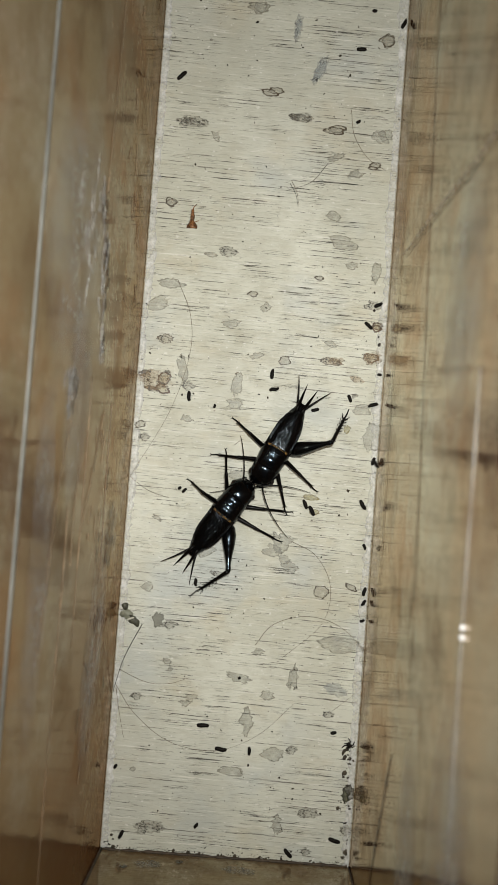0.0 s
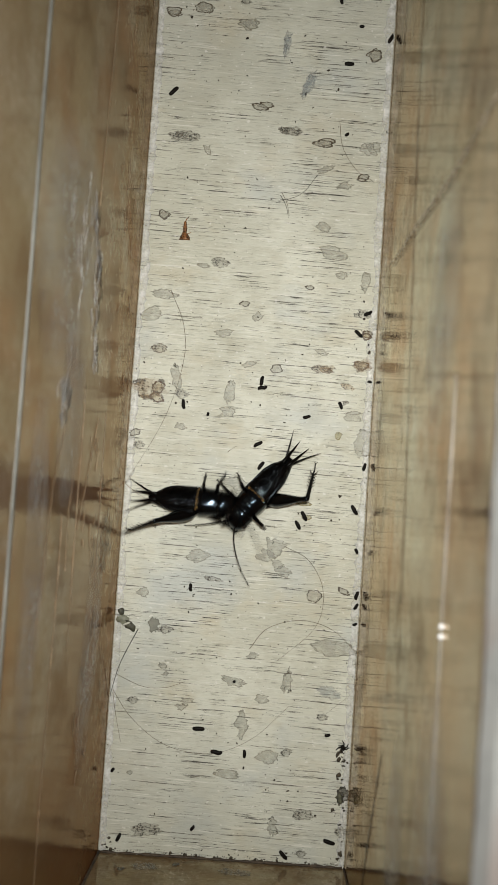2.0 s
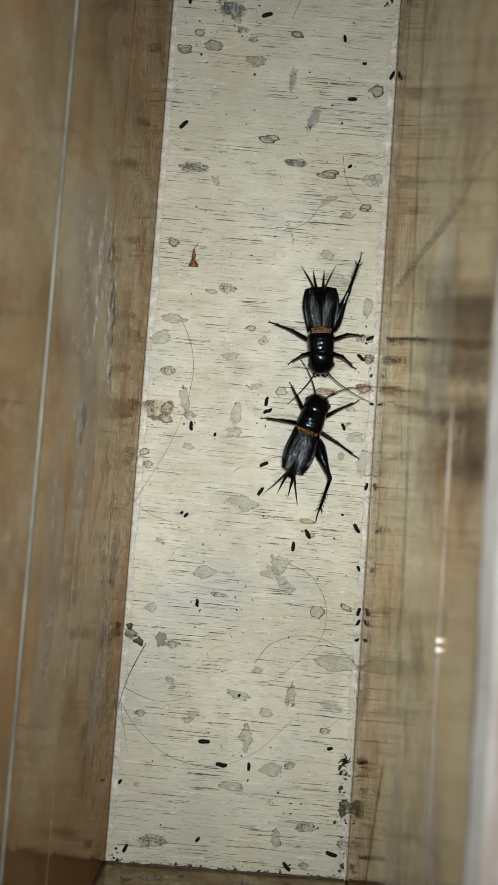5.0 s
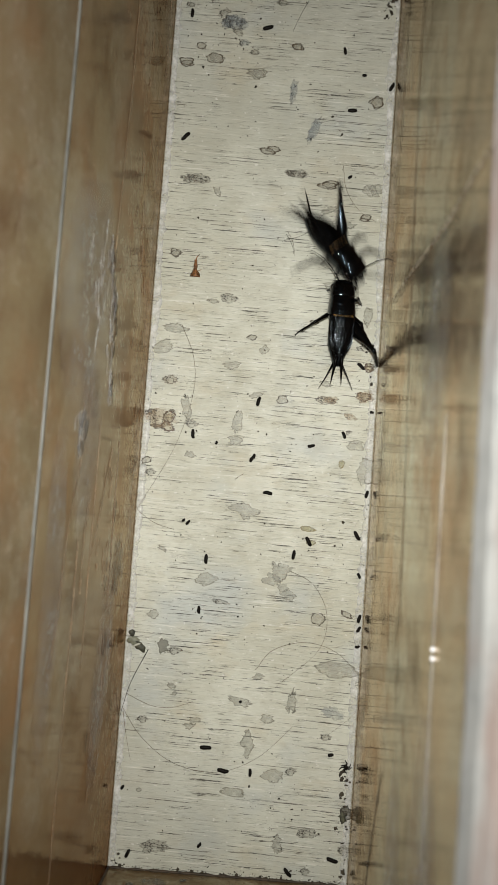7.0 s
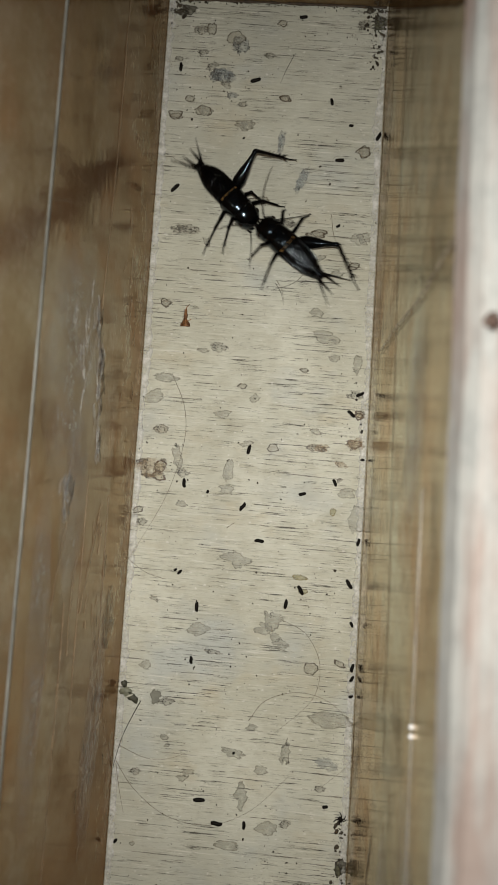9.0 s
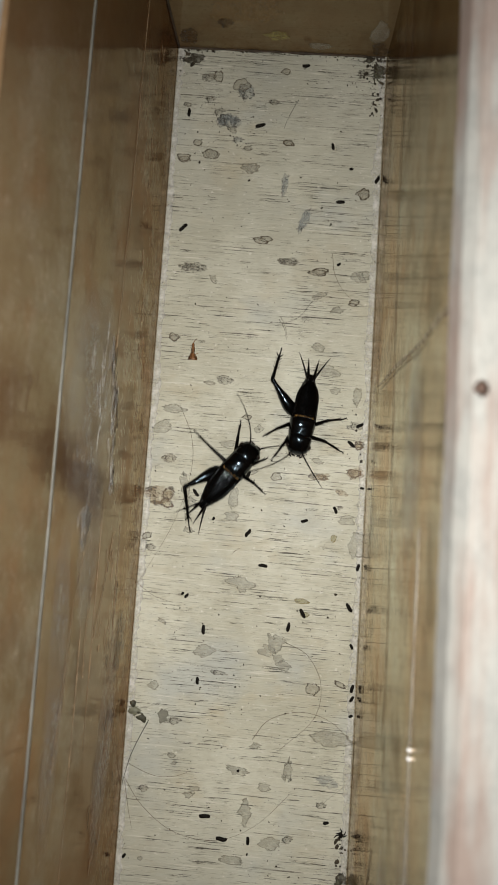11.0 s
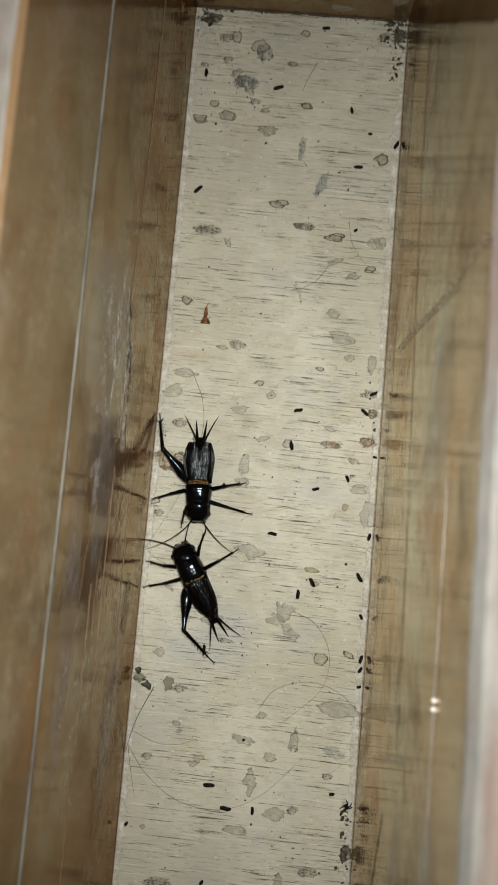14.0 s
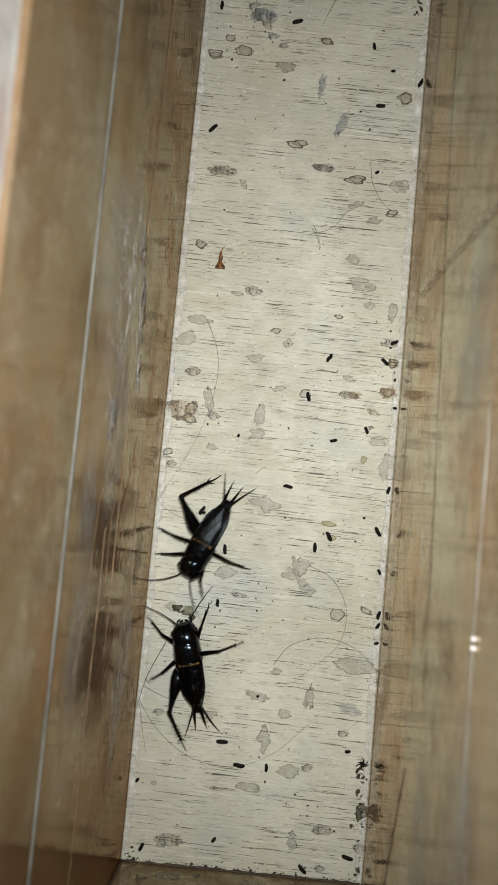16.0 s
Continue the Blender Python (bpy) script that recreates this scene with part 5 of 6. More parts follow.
        tube([(0, shin * MM, 0), (0.0001, (shin + foot * 0.45) * MM, -0.0001), (-0.0001, (shin + foot * 0.9) * MM, 0.0001)], [0.00026, 0.0002, 0.00016], 8, bm)
        for q in (-1, 1):
            tube([(-0.0001, (shin + foot * 0.88) * MM, 0), (q * 0.45 * MM, (shin + foot) * MM, 0.0002)], [0.00013, 0.00005], 5, bm)
        shin_ob = part("shin", bm, LEG, leg, "spiny shin with a thin jointed foot" if hind else "")
        shin_ob.location = (0, l1 * MM, 0)
        legs[(name, s)] = (leg, shin_ob, Vector(coxa), l1, shin + foot)
    return root, wings, legs


A = cricket("larger glossy black field cricket with one hind leg lost", -1)
B = cricket("smaller glossy black field cricket with one hind leg lost", 1)
MOVING = {key: dropping(0, 0, 0, 1.0, PELLET_RNG) for key in "abcdef"}


# ---- what moves ----
BODY_A = [
    (0, 0.0066, 0.0519, -206),
    (0.2, 0.0069, 0.0513, -206),
    (0.3, 0.0015, 0.0643, -255),
    (0.4, 0.0131, 0.0712, -219),
    (0.5, 0.0139, 0.0712, -198),
    (0.6, 0.0148, 0.0721, -190),
    (0.8, 0.0150, 0.0678, -187),
    (1, 0.0165, 0.0667, -187),
    (1.1, 0.0173, 0.0676, -185),
    (1.2, 0.0195, 0.0643, -203),
    (1.3, 0.0186, 0.0657, -190),
    (1.4, 0.0152, 0.0567, -208),
    (1.5, 0.0157, 0.0584, -207),
    (1.6, 0.0159, 0.0587, -211),
    (1.8, 0.0146, 0.0580, -224),
    (1.9, 0.0150, 0.0573, -228),
    (2, 0.0041, 0.0405, -218),
    (2.1, 0.0072, 0.0448, -228),
    (2.2, 0.0094, 0.0460, -252),
    (2.3, 0.0081, 0.0444, -260),
    (2.5, 0.0067, 0.0439, -251),
    (2.7, 0.0077, 0.0427, -250),
    (2.8, 0.0077, 0.0470, -259),
    (2.85, 0.0190, 0.0535, -246),
    (2.9, 0.0260, 0.0560, -238),
    (2.95, 0.0240, 0.0740, -324),
    (3, 0.0193, 0.0910, -408),
    (3.1, 0.0159, 0.1078, -444),
    (3.2, 0.0133, 0.1063, -458),
    (3.5, 0.0135, 0.1069, -477),
    (3.7, 0.0069, 0.1083, -512),
    (4, 0.0092, 0.1015, -530),
    (4.5, 0.0109, 0.0933, -528),
    (4.7, 0.0130, 0.0922, -530),
    (6.8, 0.0230, 0.1039, -581),
    (6.9, 0.0231, 0.1029, -512),
    (7, 0.0178, 0.1198, -498),
    (7.1, 0.0153, 0.1269, -517),
    (7.2, 0.0158, 0.1277, -534),
    (7.5, 0.0153, 0.1279, -537),
    (7.8, 0.0161, 0.1290, -538),
    (8, 0.0159, 0.1258, -537),
    (8.4, 0.0150, 0.1259, -535),
    (8.5, 0.0059, 0.1336, -501),
    (8.6, 0.0014, 0.1413, -516),
    (8.8, -0.0102, 0.1495, -504),
    (9, -0.0120, 0.1486, -494),
    (9.2, -0.0035, 0.1326, -457),
    (11.3, -0.0104, 0.0664, -393),
    (11.5, -0.0130, 0.0646, -420),
    (11.6, -0.0138, 0.0639, -430),
    (11.8, -0.0135, 0.0651, -425),
    (12, -0.0139, 0.0664, -412),
    (12.2, -0.0086, 0.0726, -408),
    (12.3, -0.0099, 0.0681, -416),
    (12.5, -0.0120, 0.0506, -440),
    (12.6, -0.0124, 0.0550, -377),
    (12.7, -0.0169, 0.0563, -377),
    (12.8, -0.0175, 0.0585, -388),
    (13, -0.0165, 0.0596, -390),
    (13.2, -0.0153, 0.0582, -380),
    (13.5, -0.0126, 0.0567, -372),
    (13.6, -0.0209, 0.0479, -311),
    (13.7, -0.0179, 0.0300, -302),
    (13.8, -0.0180, 0.0295, -311),
    (13.9, -0.0157, 0.0298, -328),
    (14, -0.0166, 0.0316, -330),
    (14.2, -0.0169, 0.0319, -334),
    (14.5, -0.0190, 0.0291, -339),
    (14.7, -0.0203, 0.0283, -346),
    (15, -0.0227, 0.0267, -353),
    (15.2, -0.0233, 0.0262, -351),
    (15.3, -0.0234, 0.0266, -353),
    (15.4, -0.0293, 0.0276, -360),
    (15.5, -0.0293, 0.0204, -362),
    (15.6, -0.0221, 0.0052, -323),
    (15.7, -0.0165, -0.0026, -329),
    (15.8, -0.0170, -0.0040, -337),
    (16, -0.0190, -0.0049, -345),
]
KNEE_A = [ # t, x, y in mm
    (0, -10.9, -6.5),
    (0.5, -10.4, -6.9),
    (1, -9.5, -9.5),
    (1.5, -8.4, -6.5),
    (2, -9.4, -4.8),
    (2.5, -10.4, -8.1),
    (3, -9.3, -5.0),
    (3.5, -11.3, -9.8),
    (4, -10.7, -10.4),
    (4.5, -9.0, -13.0),
    (7, -6.6, -5.5),
    (7.5, -8.3, -11.7),
    (8, -8.3, -12.7),
    (8.5, -11.1, -6.3),
    (9, -11.9, -1.5),
    (11.5, -6.9, -13.3),
    (12, -9.4, -8.1),
    (12.5, -10.2, -13.1),
    (13, -10.5, -8.3),
    (13.5, -10.4, -5.6),
    (14, -8.9, -10.1),
    (14.5, -10.2, -7.9),
    (15, -10.8, -7.9),
    (15.5, -3.0, -15.9),
    (16, -8.4, -13.0),
]
HIND_A = [ # t, x, y in mm
    (0, -11.1, -16.2),
    (0.5, -9.8, -15.0),
    (1, -9.9, -20.8),
    (1.5, -5.7, -14.8),
    (2, -5.1, -13.3),
    (2.5, -13.9, -19.3),
    (3, -12.8, -1.3),
    (3.5, -9.0, -20.6),
    (4, -7.3, -20.0),
    (4.5, -8.0, -26.4),
    (7, -11.7, -10.7),
    (7.5, -7.0, -22.7),
    (8, -7.0, -25.0),
    (8.5, -22.8, -3.6),
    (9, -21.3, 6.5),
    (11.5, 6.2, -17.6),
    (12, -8.6, -16.3),
    (12.5, -21.2, -17.5),
    (13, -7.1, -20.1),
    (13.5, -8.5, -16.5),
    (14, -5.4, -23.6),
    (14.5, -3.2, -19.1),
    (15, -8.8, -20.9),
    (15.5, 0.7, -24.7),
    (16, -5.8, -22.3),
]
FRONT_L_A = [ # t, x, y in mm
    (0, -11.3, 15.8),
    (0.5, -8.9, 12.5),
    (1, -12.1, 16.1),
    (1.5, -11.3, 17.5),
    (2, -8.0, 7.0),
    (2.5, -12.2, 14.7),
    (3, -4.9, 13.8),
    (3.5, -11.5, 15.8),
    (4, -12.8, 13.5),
    (4.5, -10.0, 11.1),
    (7, -11.0, 10.2),
    (7.5, -12.4, 17.0),
    (8, -11.9, 16.0),
    (8.5, -9.6, 9.9),
    (9, -11.0, 13.9),
    (11.5, -8.4, 15.8),
    (12, -12.0, 10.1),
    (12.5, -12.9, 2.6),
    (13, -8.4, 7.8),
    (13.5, -10.1, 7.9),
    (14, -11.5, 12.4),
    (14.5, -9.3, 14.2),
    (15, -8.4, 14.4),
    (15.5, 0.3, 14.1),
    (16, -10.3, 15.4),
]
FRONT_R_A = [ # t, x, y in mm
    (0, 14.9, 11.9),
    (0.5, 8.8, 9.2),
    (1, 14.4, 11.7),
    (1.5, 9.7, 8.6),
    (2, 11.0, 5.6),
    (2.5, 10.1, 14.5),
    (3, 4.5, 11.9),
    (3.5, 7.0, 6.9),
    (4, 7.0, 12.1),
    (4.5, 9.4, 9.2),
    (7, 7.0, 9.3),
    (7.5, 12.9, 15.9),
    (8, 13.4, 14.5),
    (8.5, 7.2, 18.8),
    (9, 12.3, 11.6),
    (11.5, 4.8, 12.8),
    (12, 9.9, 9.5),
    (12.5, 2.4, 10.6),
    (13, 9.2, 14.3),
    (13.5, 12.5, 11.4),
    (14, 8.8, 13.6),
    (14.5, 9.0, 8.1),
    (15, 13.4, 11.4),
    (15.5, 2.8, 9.7),
    (16, 7.9, 16.1),
]
MID_L_A = [ # t, x, y in mm
    (0, -15.6, 6.2),
    (0.5, -14.3, 5.1),
    (1, -13.2, 7.9),
    (1.5, -14.5, 9.1),
    (2, -11.3, -7.0),
    (2.5, -16.6, 5.4),
    (3, -7.6, 1.4),
    (3.5, -15.0, 0.4),
    (4, -16.2, -0.9),
    (4.5, -14.4, 0.1),
    (7, -10.5, 3.5),
    (7.5, -14.5, 9.3),
    (8, -14.3, 7.2),
    (8.5, -9.4, 4.4),
    (9, -7.4, 9.1),
    (11.5, -17.9, 2.4),
    (12, -10.3, 6.4),
    (12.5, -12.7, -4.3),
    (13, -14.9, 5.9),
    (13.5, -9.4, 2.7),
    (14, -15.4, 5.8),
    (14.5, -13.3, 3.8),
    (15, -9.9, 2.3),
    (15.5, -3.8, 8.6),
    (16, -13.0, -2.6),
]
MID_R_A = [ # t, x, y in mm
    (0, 14.8, 0.2),
    (0.5, 17.5, -3.6),
    (1, 16.2, 4.8),
    (1.5, 16.6, 1.9),
    (2, 8.1, 0.5),
    (2.5, 15.6, 2.2),
    (3, 6.2, -2.6),
    (3.5, 15.6, 10.6),
    (4, 12.9, -4.2),
    (4.5, 14.7, -3.5),
    (7, 13.5, -2.3),
    (7.5, 15.8, 4.9),
    (8, 16.4, 3.0),
    (8.5, 8.4, 10.6),
    (9, 19.6, 8.9),
    (11.5, 11.1, 2.1),
    (12, 11.8, -8.1),
    (12.5, 4.8, -7.6),
    (13, 15.9, 0.0),
    (13.5, 14.3, 4.1),
    (14, 14.9, 3.9),
    (14.5, 6.6, 3.8),
    (15, 9.3, 6.0),
    (15.5, 3.0, -6.3),
    (16, 15.5, 3.7),
]
BODY_B = [
    (0, -0.0081, 0.0307, -35),
    (0.2, -0.0077, 0.0302, -35),
    (0.3, 0.0002, 0.0439, 4),
    (0.4, 0.0017, 0.0388, -3),
    (0.5, 0.0025, 0.0390, -19),
    (0.6, 0.0038, 0.0399, -17),
    (0.8, 0.0062, 0.0401, -19),
    (1, 0.0072, 0.0404, -23),
    (1.1, 0.0092, 0.0425, -28),
    (1.2, 0.0060, 0.0426, -33),
    (1.3, -0.0016, 0.0398, -107),
    (1.4, -0.0051, 0.0404, -85),
    (1.5, -0.0073, 0.0391, -60),
    (1.6, -0.0088, 0.0397, -56),
    (1.8, -0.0060, 0.0418, -57),
    (1.9, -0.0063, 0.0417, -64),
    (2, -0.0140, 0.0368, -93),
    (2.1, -0.0149, 0.0354, -106),
    (2.2, -0.0162, 0.0309, -75),
    (2.3, -0.0168, 0.0298, -58),
    (2.5, -0.0157, 0.0304, -56),
    (2.7, -0.0123, 0.0326, -42),
    (2.8, -0.0087, 0.0336, -24),
    (2.9, 0.0128, 0.0446, -46),
    (3, 0.0050, 0.0393, -43),
    (3.1, 0.0073, 0.0415, -51),
    (3.2, 0.0132, 0.0406, -46),
    (3.5, 0.0121, 0.0397, -51),
    (3.7, 0.0140, 0.0407, -52),
    (4, 0.0117, 0.0415, -55),
    (4.5, 0.0109, 0.0432, -59),
    (4.7, 0.0138, 0.0516, -17),
    (6.8, 0.0079, 0.0822, -17),
    (6.9, 0.0186, 0.0845, -29),
    (7, 0.0214, 0.0974, 1),
    (7.1, 0.0206, 0.0941, -15),
    (7.2, 0.0178, 0.0914, -6),
    (7.5, 0.0155, 0.0968, -6),
    (7.8, 0.0180, 0.0992, 1),
    (8, 0.0182, 0.1004, 0),
    (8.4, 0.0178, 0.0983, 1),
    (8.5, 0.0168, 0.1158, 11),
    (8.6, 0.0105, 0.1234, 32),
    (8.8, 0.0042, 0.1323, 45),
    (9, 0.0083, 0.1326, 51),
    (9.2, 0.0192, 0.1312, 65),
    (10.2, 0.0080, 0.1120, 118),
    (11.3, 0.0155, 0.0912, 180),
    (11.5, 0.0159, 0.0895, 167),
    (11.6, 0.0100, 0.0838, 148),
    (11.8, 0.0081, 0.0816, 139),
    (12, 0.0043, 0.0805, 110),
    (12.2, 0.0085, 0.0856, 113),
    (12.3, 0.0068, 0.0811, 116),
    (12.5, -0.0001, 0.0649, 147),
    (12.6, -0.0070, 0.0718, 160),
    (12.7, -0.0130, 0.0777, 167),
    (12.8, -0.0136, 0.0855, 163),
    (13, -0.0129, 0.0848, 165),
    (13.2, -0.0142, 0.0822, 174),
    (13.5, -0.0101, 0.0821, 173),
    (13.6, -0.0215, 0.0664, 150),
    (13.7, -0.0190, 0.0548, 123),
    (13.8, -0.0177, 0.0607, 174),
    (13.9, -0.0187, 0.0624, 195),
    (14, -0.0189, 0.0618, 183),
    (14.2, -0.0202, 0.0590, 181),
    (14.5, -0.0205, 0.0535, 177),
    (14.7, -0.0188, 0.0535, 172),
    (15, -0.0190, 0.0500, 171),
    (15.2, -0.0193, 0.0491, 168),
    (15.3, -0.0197, 0.0476, 155),
    (15.4, -0.0142, 0.0480, 131),
    (15.5, -0.0184, 0.0416, 133),
    (15.6, -0.0230, 0.0245, 159),
    (15.7, -0.0248, 0.0241, 141),
    (15.8, -0.0240, 0.0252, 148),
    (16, -0.0178, 0.0310, 156),
]
KNEE_B = [ # t, x, y in mm
    (0, 10.5, -9.0),
    (0.5, 10.8, -6.1),
    (1, 10.0, -6.5),
    (1.5, 8.3, -8.1),
    (2, 5.1, -3.5),
    (2.5, 10.7, -6.3),
    (3, 7.6, -7.6),
    (3.5, 9.2, -10.2),
    (4, 9.1, -9.1),
    (4.5, 11.2, -9.3),
    (7, 6.1, -4.1),
    (7.5, 10.3, -7.5),
    (8, 9.9, -6.4),
    (8.5, 9.4, -9.6),
    (9, 10.3, -10.4),
    (11.5, 11.5, -7.9),
    (12, 4.0, -6.7),
    (12.5, 6.1, -11.8),
    (13, 10.1, -11.1),
    (13.5, 11.4, -6.9),
    (14, 10.8, -8.6),
    (14.5, 9.8, -9.6),
    (15, 10.3, -10.1),
    (15.5, 8.6, -9.5),
    (16, 11.4, -6.5),
]
HIND_B = [ # t, x, y in mm
    (0, 7.1, -21.2),
    (0.5, 15.4, -16.5),
    (1, 7.2, -17.3),
    (1.5, 5.4, -15.7),
    (2, 11.3, -17.7),
    (2.5, 10.7, -17.4),
    (3, 14.6, -22.1),
    (3.5, 14.6, -24.9),
    (4, 7.5, -23.0),
    (4.5, 10.8, -22.8),
    (7, 9.3, -7.9),
    (7.5, 13.7, -21.5),
    (8, 4.3, -19.0),
    (8.5, 11.5, -24.9),
    (9, 4.1, -24.4),
    (11.5, 12.0, -16.7),
    (12, 7.0, -19.4),
    (12.5, 1.9, -27.7),
    (13, 7.2, -22.2),
    (13.5, 15.1, -15.4),
    (14, 12.9, -19.0),
    (14.5, 8.3, -21.8),
    (15, 10.6, -15.1),
    (15.5, 5.1, -24.9),
    (16, 5.6, -15.8),
]
FRONT_L_B = [ # t, x, y in mm
    (0, -10.7, 15.7),
    (0.5, -12.5, 14.2),
    (1, -10.4, 13.0),
    (1.5, -10.9, 14.0),
    (2, -8.5, 7.9),
    (2.5, -13.3, 14.3),
    (3, -13.6, 16.2),
    (3.5, -11.3, 14.4),
    (4, -12.7, 15.0),
    (4.5, -12.1, 13.9),
    (7, -3.9, 10.3),
    (7.5, -12.4, 14.4),
    (8, -12.2, 9.5),
    (8.5, -7.8, 1.7),
    (9, -9.7, 8.2),
    (11.5, -14.1, 9.2),
    (12, -12.8, 10.6),
    (12.5, -4.2, 9.0),
    (13, -9.0, 14.7),
    (13.5, -10.9, 10.5),
    (14, -15.9, 9.9),
    (14.5, -9.1, 9.0),
    (15, -9.9, 9.8),
    (15.5, -3.7, 14.3),
    (16, -7.3, 16.0),
]
FRONT_R_B = [ # t, x, y in mm
    (0, 14.8, 14.0),
    (0.5, 12.0, 16.0),
    (1, 13.3, 13.3),
    (1.5, 7.9, 11.4),
    (2, 5.1, 7.9),
    (2.5, 10.5, 15.7),
    (3, 5.6, 11.3),
    (3.5, 6.3, 18.9),
    (4, 10.7, 18.3),
    (4.5, 10.6, 17.4),
    (7, 6.1, 6.6),
    (7.5, 11.5, 16.0),
    (8, 9.7, 15.4),
    (8.5, 7.0, 11.8),
    (9, 8.8, 10.5),
    (11.5, 6.9, 16.0),
    (12, 10.2, 6.6),
    (12.5, 16.5, -0.6),
    (13, 2.2, 16.1),
    (13.5, 9.4, 14.2),
    (14, 5.2, 14.4),
    (14.5, 10.0, 13.6),
    (15, 9.0, 12.8),
    (15.5, 7.1, 6.1),
    (16, 10.8, 11.3),
]
MID_L_B = [ # t, x, y in mm
    (0, -13.6, 2.7),
    (0.5, -12.1, -2.5),
    (1, -6.1, 4.2),
    (1.5, -9.1, 6.0),
    (2, -7.9, 2.4),
    (2.5, -14.7, 1.2),
    (3, -8.5, 5.2),
    (3.5, -14.1, -0.2),
    (4, -15.0, 2.9),
    (4.5, -13.7, 2.0),
    (7, -12.8, -3.2),
    (7.5, -14.8, 0.2),
    (8, -16.4, -1.4),
    (8.5, -10.1, -9.4),
    (9, -13.9, -0.7),
    (11.5, -12.8, -1.6),
    (12, -14.0, -5.6),
    (12.5, -7.1, -7.1),
    (13, -11.8, 2.7),
    (13.5, -9.4, 0.2),
    (14, -13.9, 0.5),
    (14.5, -16.6, 3.6),
    (15, -14.3, 0.8),
    (15.5, -10.4, -4.8),
    (16, -15.0, 2.0),
]
MID_R_B = [ # t, x, y in mm
    (0, 17.3, 5.5),
    (0.5, 17.7, 5.3),
    (1, 15.7, 7.6),
    (1.5, 14.8, 1.5),
    (2, 8.2, 14.6),
    (2.5, 16.4, 5.7),
    (3, 7.0, 7.8),
    (3.5, 14.7, 6.8),
    (4, 16.2, 7.0),
    (4.5, 17.4, 3.9),
    (7, 8.3, -4.9),
    (7.5, 15.2, 5.9),
    (8, 14.4, 5.0),
    (8.5, 7.2, 1.4),
    (9, 12.9, 4.0),
    (11.5, 11.7, 9.3),
    (12, 9.0, 5.7),
    (12.5, 12.8, -0.6),
    (13, 14.9, 13.1),
    (13.5, 14.5, 9.1),
    (14, 14.0, 6.3),
    (14.5, 12.0, 6.7),
    (15, 13.0, 6.2),
    (15.5, 4.5, 4.0),
    (16, 14.4, 4.6),
]
